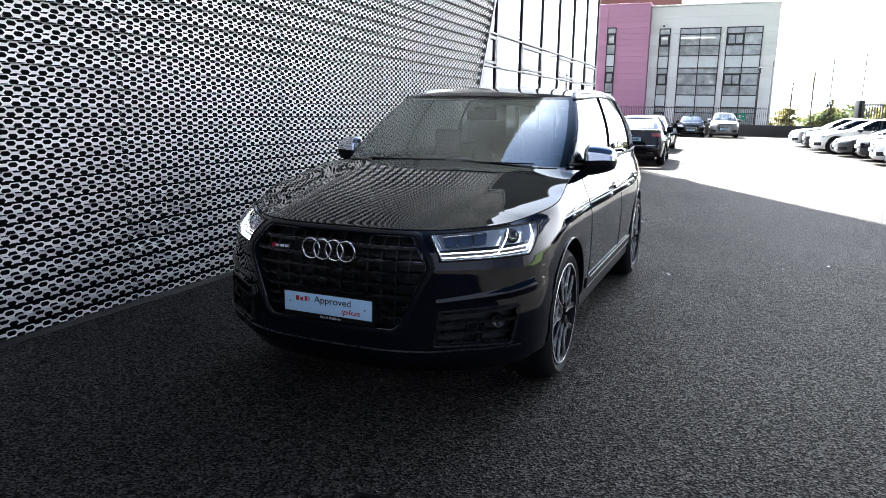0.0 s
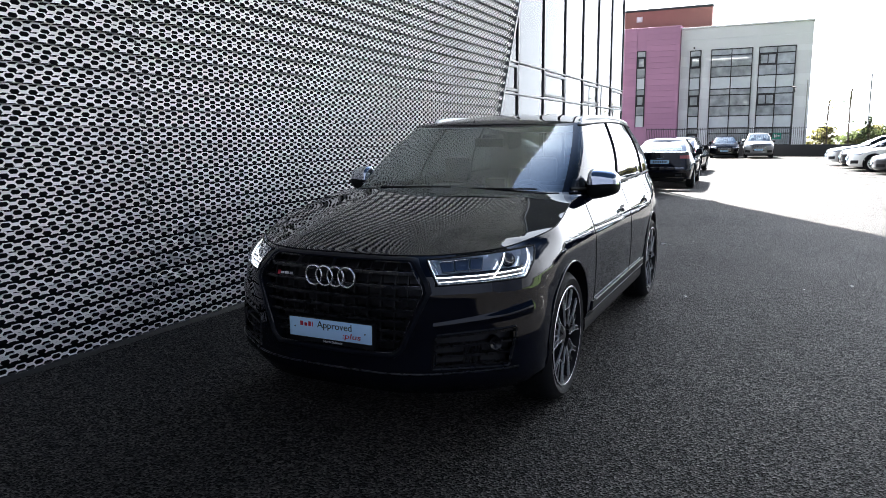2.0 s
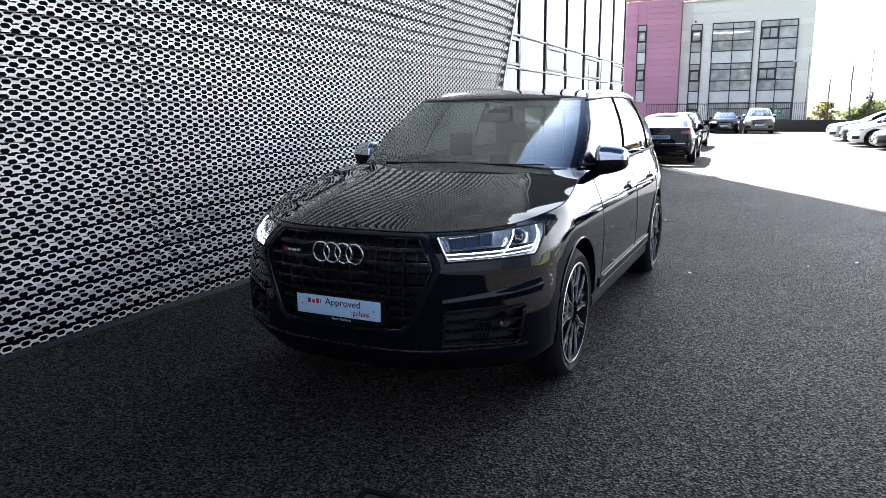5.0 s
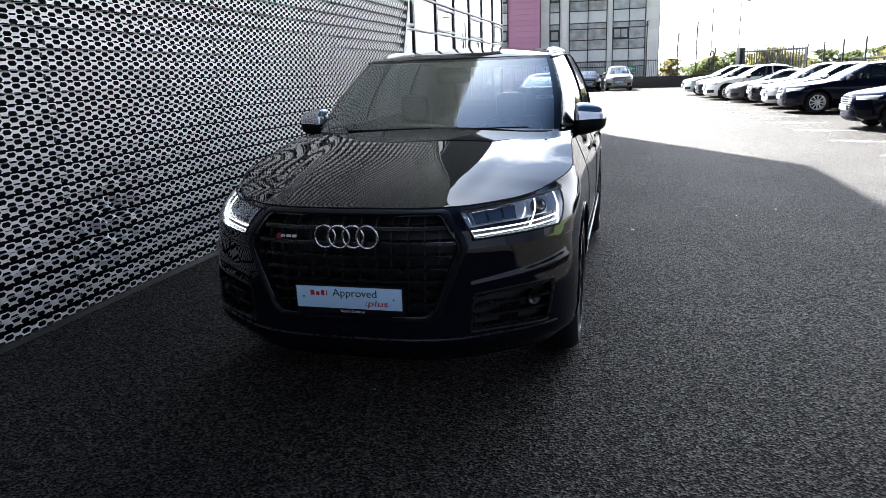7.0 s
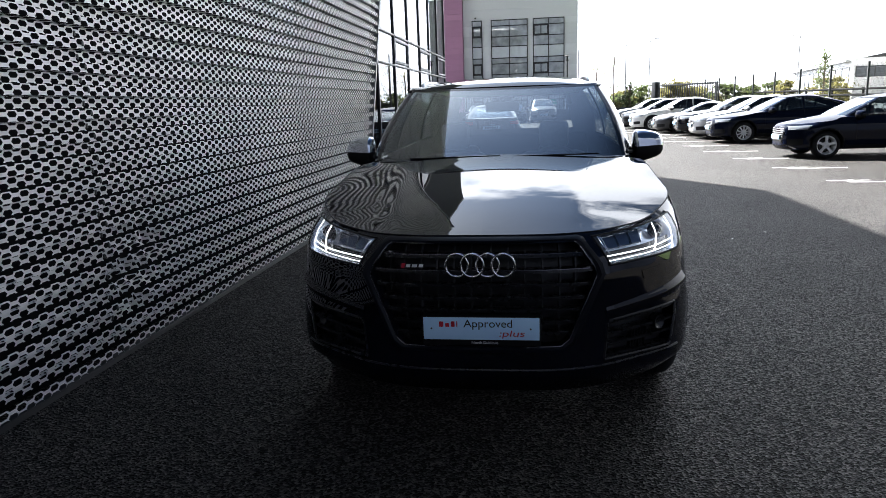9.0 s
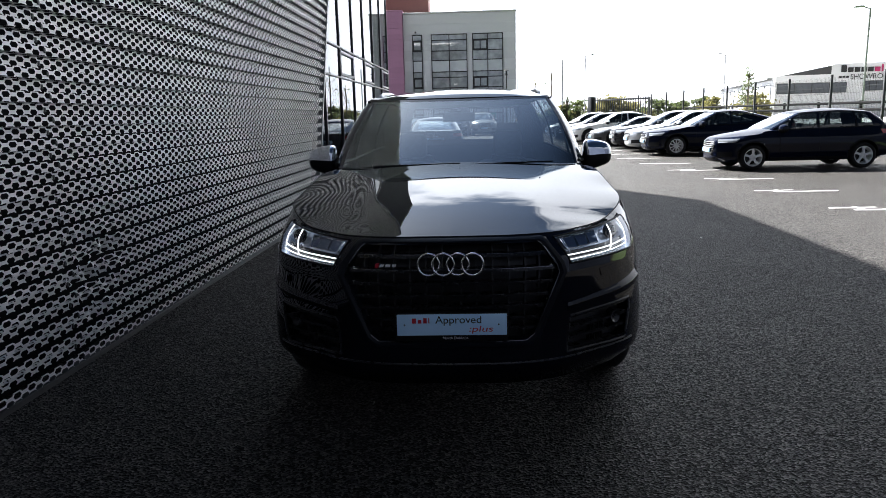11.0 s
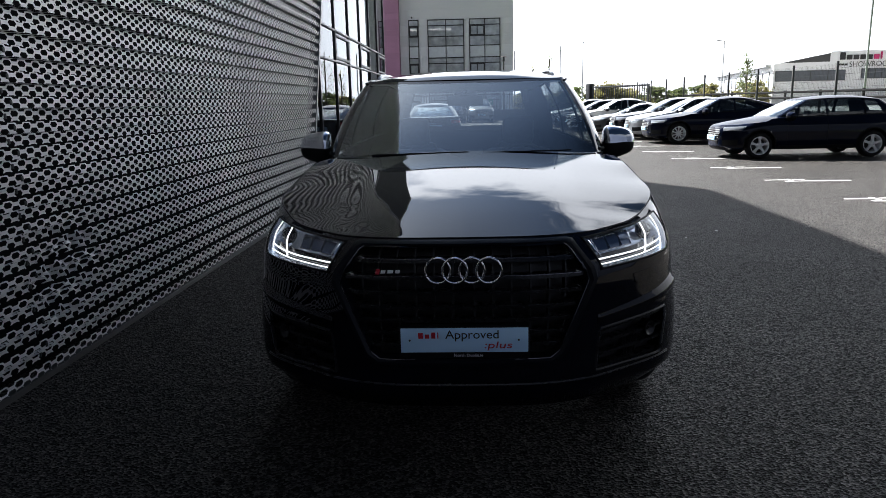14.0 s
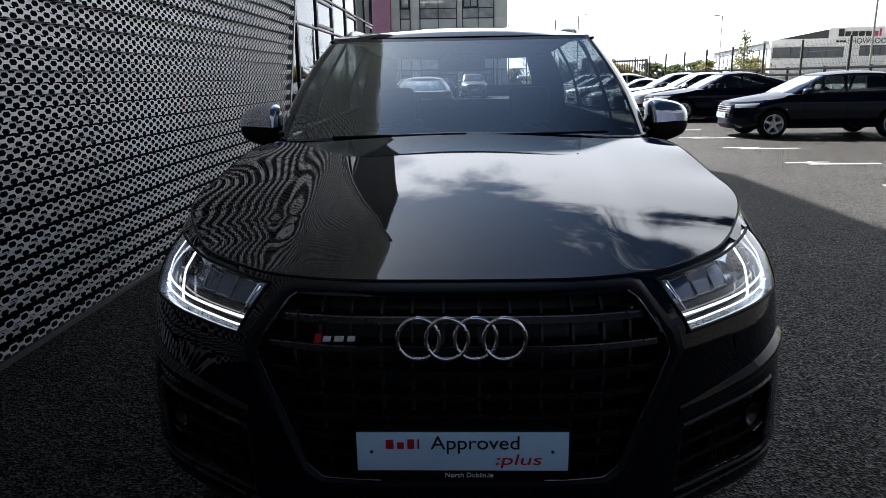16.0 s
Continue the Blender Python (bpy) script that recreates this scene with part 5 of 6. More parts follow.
        st = [(T - 0.70 * k, 0.615), (T, 0.615), (T, 0.628), (T - 0.70 * k, 0.628)]
        part("chrome_strip", join(*both(sh.slab(st, 12, 2, 0.008, 0.02))), CHROME, root)
        for i in range(4):
            w = np.linspace(0, 2 * math.pi, 25)[:-1]
            part("chrome_ring", tube(np.stack([(i - 1.5) * 0.05 + 0.034 * np.cos(w), np.full(24, y - 0.028), 0.925 + 0.034 * np.sin(w)], 1), 0.005, 6, closed=True), CHROME, root)


LAMP_DARK = material("dark_lamp_glass", (0.30, 0.32, 0.35), 0.08, 0.3, coat=1.0)


def parked(name, label, m, spec, paint, group="", rear=False):
    root, sh, _ = car(name, label, m, spec, paint, group=group)
    car_face(root, sh, spec, paint, rear)
    return root



GROUP = "cars parked in a row"
parked("hatchback", "navy-black five-door hatchback with silver wheels on marked bay", pose(4.65, 18.4, 0, 0, 0, -90), HATCH, NAVY_PAINT, group=GROUP)
parked("saloon", "dark blue saloon with silver wheels in the row", pose(4.45, 24.6, 0, 0, 0, -90), SALOON, NAVY_PAINT, group=GROUP)
parked("saloon", "silver saloon parked in the row", pose(4.4, 27.1, 0, 0, 0, -90), SALOON, SILVER_PAINT, group=GROUP)
parked("saloon", "black saloon parked beside the grey coupe", pose(4.3, 29.5, 0, 0, 0, -90), SALOON, PAINT_BLACK, group=GROUP)
parked("coupe", "low dark grey sports coupe with large wheels", pose(3.85, 32.0, 0, 0, 0, -90), COUPE, GREY_PAINT, group=GROUP)
parked("saloon", "white saloon parked beside the grey coupe", pose(3.2, 34.6, 0, 0, 0, -90), SALOON, WHITE_PAINT, group=GROUP)
parked("hatchback", "black hatchback parked beside the white saloon", pose(3.1, 37.2, 0, 0, 0, -90), HATCH, PAINT_BLACK, group=GROUP)
parked("saloon", "silver saloon at the far end of the row", pose(2.7, 40.5, 0, 0, 0, -90), SALOON, SILVER_PAINT, group=GROUP)
parked("saloon", "dark blue saloon seen from behind, beside the showroom", pose(-2.76, 21.30 + 4.92, 0, 0, 0, 183), SALOON, BLUE_PAINT, rear=True)
parked("saloon", "black saloon parked ahead of the blue saloon", pose(-3.2, 29.5 + 4.93, 0, 0, 0, 180), SALOON, PAINT_BLACK)
parked("hatchback", "small black hatchback parked beyond the showroom", pose(-5.25, 49.0, 0), HATCH, PAINT_BLACK)
parked("saloon", "black saloon parked by the low wall", pose(-2.75, 50.6, 0, 0, 0, 4), SALOON, PAINT_BLACK, group="cars by the low wall")
parked("crossover", "silver crossover parked by the low wall", pose(-0.65, 50.6, 0, 0, 0, 3), CROSSOVER, DULL_SILVER, group="cars by the low wall")

CONCRETE = material("pale_concrete", (0.45, 0.44, 0.42), 0.8, wear=0.15, wear_scale=0.4, grain=0.1)
# ---------------------------------------------------------------- bay markings and drain
IRON = material("cast_iron", (0.005, 0.005, 0.006), 0.8, spec=0.06, grain=0.2)
def marking(name, boxes, label):
    ob = part(name, join(*boxes), LINE_PAINT, smooth=False)
    tagged(ob, label, "road marking", "bay markings", "structure")


for i in range(14):
    y = 8.0 + 2.47 * i
    x = 4.62 - 0.058 * y
    marking("bay_line", [box(x + 0.28, x + 1.40, y - 0.04, y + 0.05, 0.0, 0.004), box(x + 0.02, x + 0.40, y + 0.20, y + 0.27, 0.0, 0.004), box(x + 0.40, x + 0.47, y + 0.10, y + 0.34, 0.0, 0.004), box(x + 0.52, x + 0.72, y + 0.22, y + 0.29, 0.0, 0.004)], "white painted bay line with a short tick")
drain = thing("drain_grate", pose(-0.67, 2.36, 0.0, 0, 0, 4), "dark cast iron drain grate set in the asphalt", "drain")
drain.scale = (0.80, 1.0, 1.0)
part("grate_frame", join(box(-0.24, 0.24, 0.12, 0.15, -0.03, 0.008), box(-0.24, 0.24, -0.15, -0.12, -0.03, 0.008), box(-0.24, -0.21, -0.12, 0.12, -0.03, 0.008), box(0.21, 0.24, -0.12, 0.12, -0.03, 0.008)), IRON, drain)
# flat black slab between the bars, painted as the shade of a pit
part("grate_pit", box(-0.205, 0.205, -0.118, 0.118, -0.05, 0.002), INK_BLACK, drain)
for x in (-0.12, -0.01, 0.10):
    part("grate_bar", box(x - 0.014, x + 0.014, -0.118, 0.118, -0.03, 0.007, 0.003), IRON, drain)
for y in (-0.04, 0.04):
    part("grate_bar", box(-0.208, 0.208, y - 0.014, y + 0.014, -0.03, 0.006, 0.003), IRON, drain)

# ---------------------------------------------------------------- far office building
FY = 66.0
office = thing("office_building", pose(0, FY, 0), "three-storey office block with grey, purple and brown cladding", "building")
part("wall", box(-7.8, 2.5, 0.3, 14, 0, 10.66), GREY_CLAD, office, "pale grey clad wall", smooth=False)
part("parapet", box(-7.8, 2.56, 0.0, 14.05, 10.66, 10.78, 0.02), WHITE_CLAD, office)
vent = part("wall_vent", box(-12.22, -11.70, 2.93, 3.02, 11.98, 12.46, 0.02), WHITE_CLAD, office)
part("vent_grille", box(-12.12, -11.80, 2.915, 2.935, 12.08, 12.36), GREY_CLAD, vent, smooth=False)
part("brown_wall", box(-22.0, -5.6, 3.0, 6.5, 0, 12.9), BROWN_CLAD, office, "brown clad upper block", smooth=False)
part("roof_cap", box(-22.1, -5.5, 2.9, 6.6, 12.9, 13.1, 0.03), FRAME_DARK, office)
part("purple_wall", box(-13.0, -7.83, -0.2, 13.8, 0, 10.9), PURPLE_CLAD, office, "purple clad wall", smooth=False)
part("purple_cap", box(-13.05, -7.8, -0.27, 13.8, 10.9, 11.0, 0.02), PURPLE_CLAD, office)
board = mesh_of("board", box(0, 1, 0, 0.04, 0, 0.478, 0.012), PURPLE_CLAD, smooth=False)
for i in range(22):
    for x0, x1 in ((-12.98, -11.50), (-10.68, -7.84)):
        ob = new("board", board)
        ob.parent = office
        ob.location, ob.scale = (x0, -0.24, 0.1 + 0.49 * i), (x1 - x0, 1, 1)
gboard = mesh_of("board", box(0, 1, 0, 0.03, 0, 0.90, 0.012), GREY_CLAD, smooth=False)
for i in range(11):
    for x0, x1 in ((-7.8, -7.03), (-6.07, -5.30), (-1.96, -1.50), (1.33, 2.5)):
        ob = new("board", gboard)
        ob.parent = office
        ob.location, ob.scale = (x0, 0.272, 0.1 + 0.92 * i), (x1 - x0, 1, 1)
for i in range(2):
    ob = new("board", gboard)
    ob.parent = office
    ob.location, ob.scale = (-7.8, 0.268, 8.84 + 0.92 * i), (10.3, 1, 1)


def office_window(x0, x1, z_top, cols, casement, y=0.20, spandrel=True):
    w = new("window")
    w.parent = office
    zb = z_top - 2.30
    rows_z = (z_top, z_top - 0.50, z_top - 1.45, zb)
    xs = np.linspace(x0, x1, cols + 1)
    for i in range(cols):
        for j in range(3):
            part("pane", box(xs[i] + 0.03, xs[i + 1] - 0.03, y + 0.05, y + 0.07, rows_z[j + 1] + 0.03, rows_z[j] - 0.03), FACADE_GLASS, w, smooth=False)
        if spandrel:
            part("spandrel", box(xs[i] + 0.02, xs[i + 1] - 0.02, y + 0.03, y + 0.07, zb - 1.0, zb - 0.03), SPANDREL, w, smooth=False)
    bars = [box(x - 0.035, x + 0.035, y, y + 0.08, zb - (1.02 if spandrel else 0), z_top) for x in xs] + [box(x0 - 0.035, x1 + 0.035, y - 0.002, y + 0.078, z - 0.04, z + 0.04) for z in rows_z]
    if casement is not None:
        a, b2 = xs[casement], xs[casement + 1]
        bars += [box(a + 0.03, a + 0.13, y - 0.03, y + 0.06, rows_z[2] + 0.03, rows_z[1] - 0.03), box(b2 - 0.13, b2 - 0.03, y - 0.03, y + 0.06, rows_z[2] + 0.03, rows_z[1] - 0.03),
                 box(a + 0.13, b2 - 0.13, y - 0.03, y + 0.06, rows_z[2] + 0.03, rows_z[2] + 0.13), box(a + 0.13, b2 - 0.13, y - 0.03, y + 0.06, rows_z[1] - 0.13, rows_z[1] - 0.03)]
        if x1 - x0 > 1.2:
            bars.append(box((a + b2) / 2 - 0.04, (a + b2) / 2 + 0.04, y - 0.03, y + 0.06, rows_z[2] + 0.13, rows_z[1] - 0.13))
    part("frame", join(*bars), FRAME_DARK, w, smooth=False)


for i, z in enumerate((8.80, 5.47, 2.15)):
    office_window(-6.98, -6.12, z, 1, 0, spandrel=i < 2)
    office_window(-5.24, -2.0, z, 2, None, spandrel=i < 2)
    office_window(-1.46, 1.28, z, 2, 0, spandrel=i < 2)
for z in (8.95, 5.62):
    office_window(-11.45, -10.72, z, 1, 0, y=-0.30)
sign = part("exit_sign", box(-0.05, 0.62, 0.12, 0.16, 1.15, 1.68), GREEN_SIGN, office, "green safety sign")
part("sign_mark", join(box(0.05, 0.25, 0.112, 0.118, 1.3, 1.55), box(0.32, 0.52, 0.112, 0.118, 1.38, 1.48)), INK_WHITE, sign, smooth=False)
part("sensor", box(-6.75, -6.62, 0.15, 0.27, 8.98, 9.12, 0.02), FRAME_DARK, office)

# ---------------------------------------------------------------- far boundary
low = part("low_wall", box(-9, 9.5, 57.2, 57.45, 0, 0.82, 0.02), LOW_WALL)
tagged(low, "low dark rendered boundary wall", "wall", kind="structure")
low2 = part("boundary_wall", box(9.2, 9.45, 45, 57.2, 0, 0.82, 0.02), LOW_WALL)
tagged(low2, "low dark boundary wall", "wall", kind="structure")
# pale slab out of sight behind the low wall, added to light the office front
walk_slab = part("office_pavement", box(-26, 9.0, 57.5, 65.6, 0.0, 0.04), CONCRETE, smooth=False)
tagged(walk_slab, "unseen pale slab added in front of the office to bounce light", "pavement", kind="structure")
rail = part("railing", join(*[box(x - 0.012, x + 0.012, 57.30, 57.34, 0.80, 2.1) for x in np.arange(-9, 3.4, 0.13)], box(-9, 3.4, 57.29, 57.35, 1.98, 2.02)), DARK_STEEL, smooth=False)
tagged(rail, "dark steel railing on the low wall", "railing", kind="stuff")
verge = part("verge", box(11.6, 60, 8, 54, 0.0, 0.03), GRASS, smooth=False)
tagged(verge, "strip of rough green grass behind the fence", "grass", kind="structure")


# ---------------------------------------------------------------- mesh fence
def fence_place(k):
    d = 20.83 - 2.81 * 3 + 2.81 * k
    return 11.77 - 0.0541 * d, 0.60 + 0.9985 * d


fence = thing("fence", pose(0, 0, 0), "tall dark green wire mesh fence with steel posts", "fence")
post = mesh_of("post", box(-0.035, 0.035, -0.03, 0.03, 0, 2.52, 0.006), DARK_STEEL)
wires = []
for k in range(13):
    x, y = fence_place(k)
    ob = new("post", post)
    ob.parent = fence
    ob.location = (x, y, 0)
    if k < 12:
        x1, y1 = fence_place(k + 1)
        v, f = [], []
        for z in np.arange(0.1, 2.45, 0.2):
            for dz in (0.0,):
                wires.append(tube([(x, y + 0.03, z), (x1, y1 - 0.03, z)], 0.004, 3))
        for t in np.linspace(0.02, 0.98, 34):
            xx, yy = x + (x1 - x) * t, y + (y1 - y) * t
            wires.append(tube([(xx, yy, 0.06), (xx, yy, 2.45)], 0.0022, 3))
mesh_w = part("mesh", join(*wires), DARK_STEEL, fence, smooth=False)
tagged(mesh_w, kind="stuff")
gate = thing("sliding_gate", pose(8.9, 50.5, 0, 0, 0, -62), "dark steel palisade gate standing half open", "gate")
part("gate_frame", join(box(-3.0, 3.0, -0.04, 0.04, 0.15, 0.27, 0.01), box(-3.0, 3.0, -0.04, 0.04, 2.25, 2.37, 0.01), box(-3.0, -2.9, -0.05, 0.05, 0.1, 2.4, 0.01), box(2.9, 3.0, -0.05, 0.05, 0.1, 2.4, 0.01)), DARK_STEEL, gate)
for i in range(24):
    part("bar", box(-2.85 + 0.245 * i, -2.79 + 0.245 * i, -0.02, 0.02, 0.2, 2.45), DARK_STEEL, gate, smooth=False)
part("gate_post", box(-3.5, -3.05, -0.22, 0.22, 0, 2.6, 0.02), DARK_STEEL, gate)
barrier = thing("crash_barrier", pose(0, 0, 0), "dark two-rail barrier on posts behind the fence", "barrier")
for z in (1.30, 1.62):
    part("rail", tube([(17.5, 14, z), (16.2, 60, z)], 0.045, 8, 1.4), IRON, barrier)
for i in range(12):
    part("post", box(17.45 - 0.11 * i, 17.55 - 0.11 * i, 15 + 3.9 * i, 15.1 + 3.9 * i, 0, 1.72), IRON, barrier, smooth=False)

# ---------------------------------------------------------------- showroom across the road
shop = thing("retail_showroom", pose(0, 90, 0), "white and grey retail showroom with a large sign", "building")
front = [(35.7, 0), (62, 0), (62, 6.75), (42.5, 6.5), (42.4, 6.35), (35.7, 5.15)]
n = len(front)
part("wall", ([(x, 0, z) for x, z in front] + [(x, 0.6, z) for x, z in front], [tuple(range(n)), tuple(range(2 * n - 1, n - 1, -1))] + [(i, n + i, n + (i + 1) % n, (i + 1) % n) for i in range(n)]), WHITE_CLAD, shop, smooth=False)
part("gable_panel", ([(36.6, -0.05, 5.25), (42.35, -0.05, 5.3), (42.35, -0.05, 6.3), (36.6, 0.02, 5.25), (42.35, 0.02, 5.3), (42.35, 0.02, 6.3)], [(0, 1, 2), (5, 4, 3), (0, 3, 4, 1), (1, 4, 5, 2), (2, 5, 3, 0)]), LOW_WALL, shop, smooth=False)
for x0, x1, z0, z1 in ((35.9, 44.3, 3.05, 4.3), (46.2, 49.4, 3.2, 4.4), (52.2, 55.6, 3.2, 4.4)):
    w = part("window", box(x0, x1, -0.1, 0.05, z0, z1), FRAME_DARK, shop, smooth=False)
    m = 4
    for i in range(m):
        a, b2 = x0 + (x1 - x0) * i / m, x0 + (x1 - x0) * (i + 1) / m
        part("pane", box(a + 0.06, b2 - 0.06, -0.13, -0.09, z0 + 0.06, z1 - 0.06), SHOP_GLASS, w, smooth=False)
side = pose(35.72, 0.65, 0, 0, 0, -11.7)
part("wing", moved(box(0, 0.3, 0.07, 50, 0, 4.9), side), WHITE_CLAD, shop, smooth=False)
part("wing_roof", moved(box(-0.7, 0.5, 0.15, 50.4, 4.9, 5.15), side), STEEL, shop, smooth=False)
for i in range(11):
    w = part("wing_window", moved(box(-0.06, 0.05, 1.0 + 4.4 * i, 4.2 + 4.4 * i, 0.4, 4.3), side), FRAME_DARK, shop, smooth=False)
    for z0, z1 in ((0.55, 2.3), (2.5, 4.15)):
        part("pane", moved(box(-0.09, -0.05, 1.2 + 4.4 * i, 4.0 + 4.4 * i, z0, z1), side), FACADE_GLASS, w, smooth=False)
part("sign_bar", join(*[box(43.5 + 0.80 * i, 44.14 + 0.80 * i, -0.16, -0.02, 5.48, 6.04 if i else 6.34, 0.05) for i in range(5)]), INK_BLACK, shop, "black sign letters as bars", smooth=False)
part("sign_bar", join(*[box(47.5 + 0.80 * i, (48.14 if i != 1 else 47.7) + 0.80 * i, -0.16, -0.02, 5.48, 6.04 if i != 1 else 6.34, 0.05) for i in range(4)]), SIGN_MAGENTA, shop, "magenta sign letters as bars", smooth=False)
part("sign_words", moved(text_mesh("SHOWROOM", 0.9, 5.2), Matrix.Translation((47.3, -0.06, 4.90))), INK_BLACK, shop, smooth=False)
part("sign_star", join(*[box(43.3 + 0.42 * i, 43.6 + 0.42 * i, -0.14, -0.02, 4.80, 5.02) for i in range(3)]), INK_BLACK, shop, smooth=False)


# hidden pale slab, added as a reflector to brighten the shop's shaded front
bounce_slab = part("pavement", box(22, 66, 62, 89.7, 0.0, 0.03), CONCRETE, smooth=False)
tagged(bounce_slab, "unseen pale slab added to bounce sun onto the retail showroom", "pavement", kind="structure")


# ---------------------------------------------------------------- poles
POLE_GREY = material("weathered_grey_pole", (0.26, 0.27, 0.28), 0.6, grain=0.15, grain_scale=6, wear=0.2)


def lamp_post(x, y, h, arm, label, side=1):
    t = thing("street_lamp", pose(x, y, 0), label, "street lamp", "street lamps")
    part("pole", tube([(0, 0, 0), (0, 0, h * 0.5), (0, 0, h)], 0.055 if h > 6 else 0.045, 8), POLE_GREY, t)
    if arm:
        part("arm", tube([(0, 0, h - 0.05), (0.3 * side, 0, h + 0.05), (arm * side, 0, h + 0.08)], 0.035, 6), POLE_GREY, t)
        part("lamp_head", box(min(arm * side, arm * side + 0.5 * side), max(arm * side, arm * side + 0.5 * side), -0.12, 0.12, h + 0.03, h + 0.13, 0.03), POLE_GREY, t)
    return t


lamp_post(7.2, 70, 6.5, 0, "slim grey pole by the car park edge")
lamp_post(10.9, 80, 7.6, 0.5, "tall grey street lamp beyond the cars")
lamp_post(26.1, 80, 7.3, 0.4, "tall grey street lamp beyond the fence", -1)
lamp_post(19.9, 40, 6.6, 0.35, "grey street lamp behind the fence", -1)
lamp_post(2.1, 57.8, 5.4, 0, "slim dark pole by the office corner")
lantern = thing("lantern_post", pose(1.25, 58.2, 0), "dark post-top lantern by the railing", "street lamp")
part("pole", tube([(0, 0, 0), (0, 0, 4.6)], 0.05, 8), DARK_STEEL, lantern)
part("lantern_head", moved(lathe([(0.0, 0.42), (0.22, 0.36), (0.06, 0.30), (0.11, 0.0), (0.0, -0.05)], 12), Matrix.Translation((0, 0, 4.6)) @ pose(0, 0, 0, 0, -90, 0)), DARK_STEEL, lantern)


# ---------------------------------------------------------------- trees
def tree(x, y, h, spread, leaves, mat, label, seed, leaf=0.16, trunk=0.10, group="trees", bare=0.25):
    rng = np.random.default_rng(seed)
    t = thing("tree", pose(x, y, 0), label, "tree", group)
    limbs = []
    top = h * 0.9
    limbs.append([(tube([(rng.normal(0, 0.05) * z / h, rng.normal(0, 0.05) * z / h, z) for z in np.linspace(0, top, 6)], trunk, 6))][0])
    ends = []
    for i in range(11):
        z0 = h * (bare + (0.85 - bare) * i / 11)
        a = i * 2.4 + rng.uniform(0, 0.8)
        r = spread * (0.45 + 0.55 * math.sin(math.pi * min(1, (z0 / h - bare) / (1 - bare) + 0.25))) * rng.uniform(0.6, 1.05)
        e = np.array((r * math.cos(a), r * math.sin(a), z0 + h * rng.uniform(0.06, 0.2)))
        m1 = np.array((e[0] * 0.5, e[1] * 0.5, z0 + (e[2] - z0) * 0.65))
        limbs.append(tube([(0, 0, z0), m1, e], trunk * 0.32, 5))
        ends += [e, (m1 + e) / 2, m1]
    ends.append(np.array((0, 0, h * 0.93)))
    part("trunk", join(*limbs), BARK, t)
    ends = np.array(ends)
    c = ends[rng.integers(0, len(ends), leaves)] + rng.normal(0, 1, (leaves, 3)) * np.array((spread * 0.17, spread * 0.17, h * 0.055))
    u = rng.normal(0, 1, (leaves, 3))
    u /= np.linalg.norm(u, axis=1)[:, None]
    w = np.cross(u, rng.normal(0, 1, (leaves, 3)))
    w /= np.linalg.norm(w, axis=1)[:, None]
    sz = leaf * rng.uniform(0.6, 1.3, leaves)[:, None]
    v = np.stack([c - u * sz, c + w * sz * 0.45, c + u * sz, c - w * sz * 0.45], 1).reshape(-1, 3)
    f = np.arange(leaves * 4).reshape(-1, 4)
    part("crown", (v, f), mat, t, smooth=False)
    return t


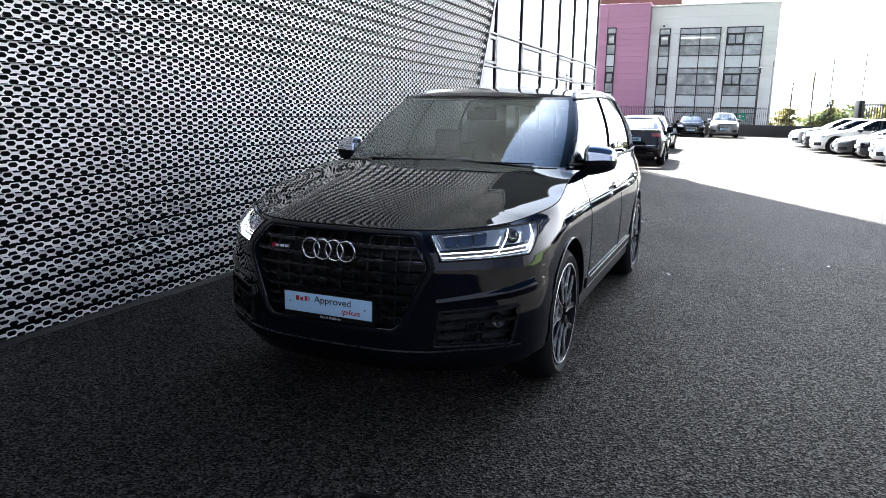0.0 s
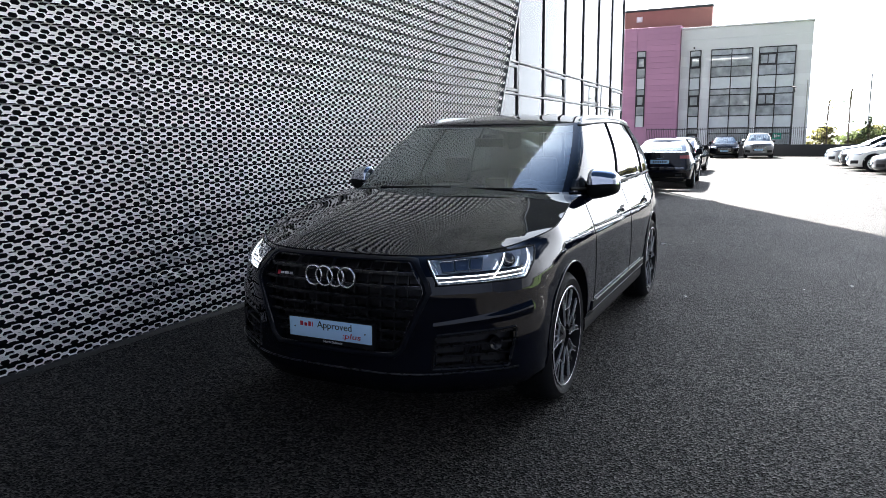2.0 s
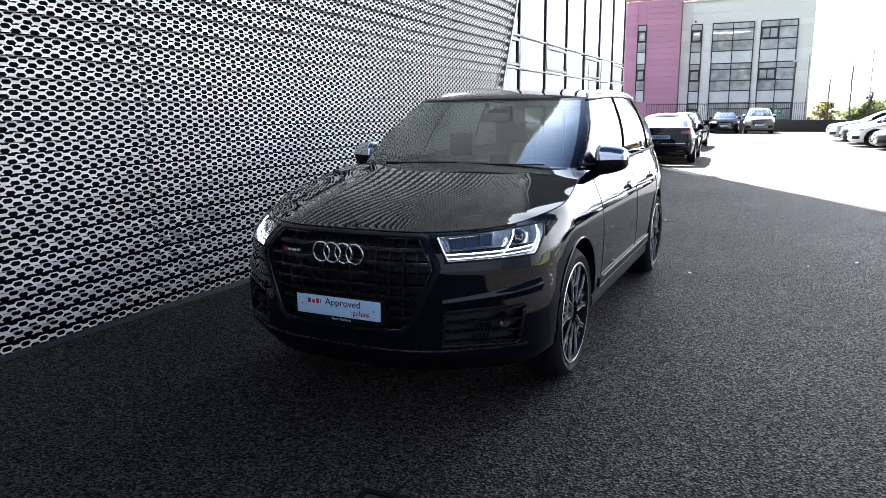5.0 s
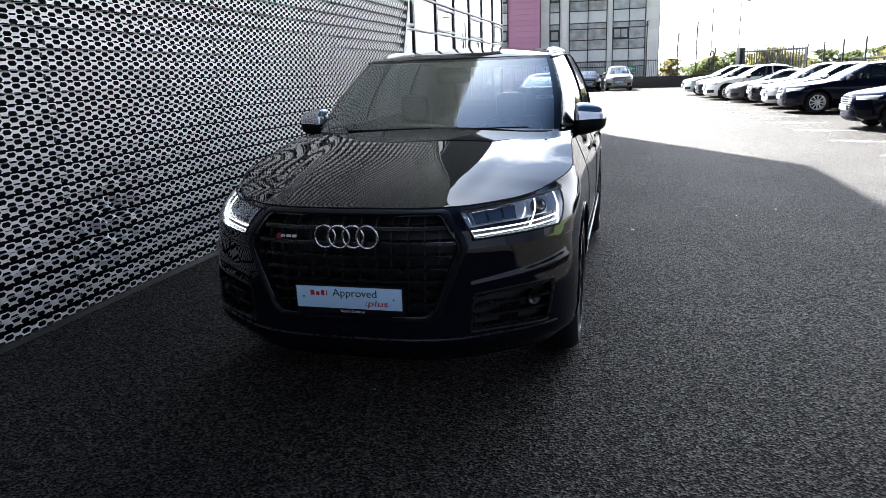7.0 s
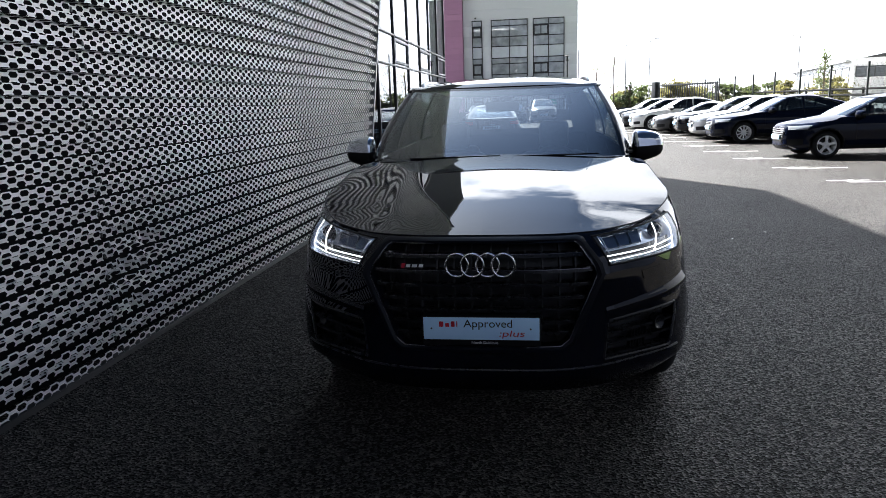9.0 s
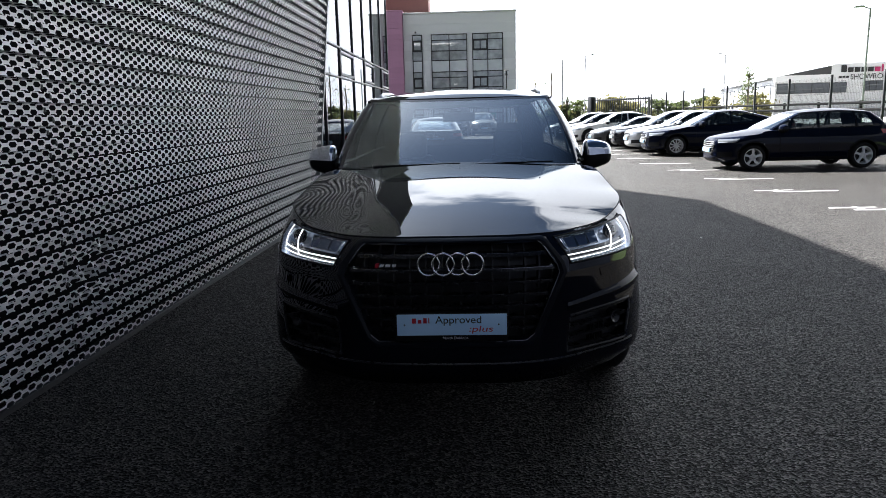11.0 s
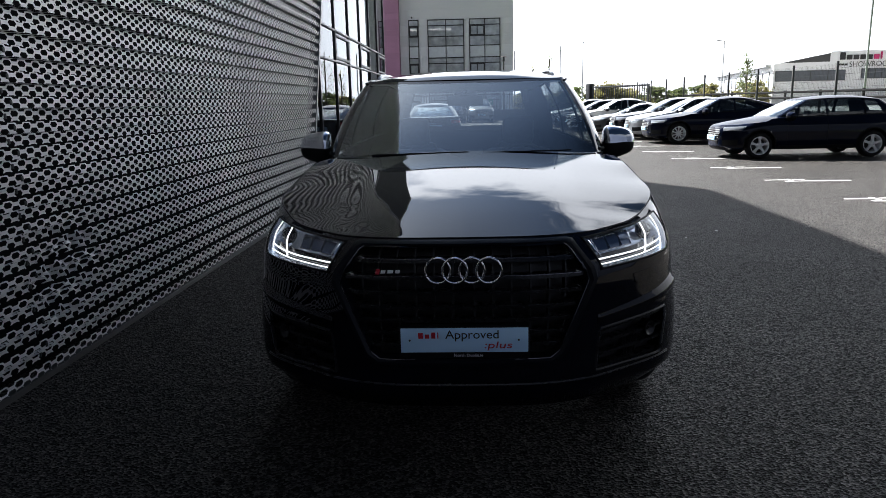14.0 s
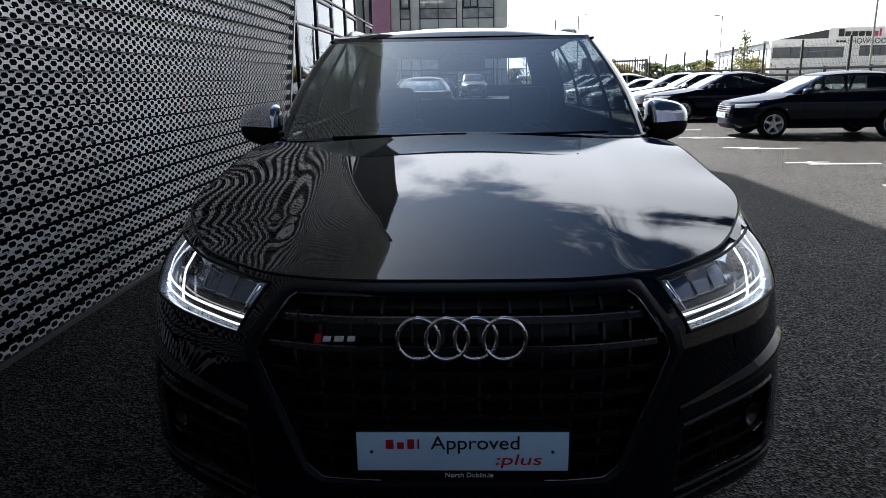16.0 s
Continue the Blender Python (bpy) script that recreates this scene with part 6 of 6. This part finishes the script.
tree(3.6, 58.5, 4.4, 0.8, 80, LEAF_YELLOW, "thin young tree with sparse yellowing leaves", 3, 0.11, 0.05)
tree(5.0, 59.0, 5.3, 1.0, 110, LEAF, "thin young tree with sparse foliage", 4, 0.10, 0.05)
tree(6.3, 59.5, 2.7, 0.7, 380, LEAF, "small dense dark green tree", 5, 0.11, 0.08, bare=0.1)
tree(29.5, 82.0, 5.9, 0.8, 420, LEAF, "young green tree by the retail showroom", 6, 0.16, 0.08)
rng = np.random.default_rng(11)
for i in range(26):
    x = 6 + i * 2.15 + rng.uniform(-0.8, 0.8)
    y = 98 + rng.uniform(-6, 10) - 0.18 * i
    h = rng.uniform(2.4, 3.7) * (0.75 if i < 3 else 1.0)
    tree(x, y, h, rng.uniform(1.8, 2.7), 1300, LEAF_YELLOW if rng.random() < 0.45 else LEAF, "bushy tree with green and yellow autumn foliage", 20 + i, 0.24, 0.12, "far trees", bare=0.08)
for i in range(10):
    tree(5.5 + 0.9 * i + rng.uniform(-0.2, 0.2), 62 + rng.uniform(-1, 2), rng.uniform(1.1, 1.8), 0.8, 420, LEAF if i % 3 else LEAF_YELLOW, "dark green shrub behind the low wall", 60 + i, 0.14, 0.05, "shrubs", bare=0.03)
# woods behind the camera and beyond the showroom, only seen mirrored
for i in range(16):
    a = radians(190 + i * 11.5)
    tree(75 * math.cos(a), 75 * math.sin(a), rng.uniform(6, 9), 4.2, 1200, LEAF, "leafy tree on the far side of the car park", 90 + i, 0.45, 0.2, "trees on the far side", bare=0.05)

# plain dark wall behind the camera, unseen, added to block sky light from there
yard = part("yard_wall", box(-30, 33, -13, -12, 0, 17.0, 0.05), YARD, smooth=False)
tagged(yard, "unseen plain dark wall added behind the camera to block sky light", "wall", kind="structure")

# second unseen wall, added to cut low light from the east
yard_east = part("yard_wall_east", box(33, 34, -12, 6, 0, 13.0, 0.05), YARD, smooth=False)
tagged(yard_east, "unseen plain dark wall added on the east to block low sky light", "wall", kind="structure")


# ---------------------------------------------------------------- litter on the asphalt
def scrap(x, y, size, turn, seed):
    """A small crumpled piece of paper with thickness."""
    rg = np.random.default_rng(seed)
    n = 5
    top = np.array([[(size * (i / (n - 1) - 0.5), size * 0.7 * (j / (n - 1) - 0.5), 0.004 + 0.22 * size * rg.random()) for j in range(n)] for i in range(n)])
    under = top * (1, 1, 1) - (0, 0, 0.002)
    t = part("paper_scrap", join(grid(top), grid(under[::-1])), CONCRETE, smooth=False)
    t.matrix_world = pose(x, y, 0, 0, 0, turn)
    return tagged(t, "small crumpled white paper scrap on the asphalt", "litter", "paper scraps")


for k, (x, y, size) in enumerate(((-0.10, 7.20, 0.026), (1.40, 8.35, 0.03), (0.95, 7.98, 0.02), (0.65, 10.12, 0.022), (-0.76, 10.50, 0.10), (-0.43, 10.97, 0.022))):
    scrap(x, y, size, 37 * k, 200 + k)
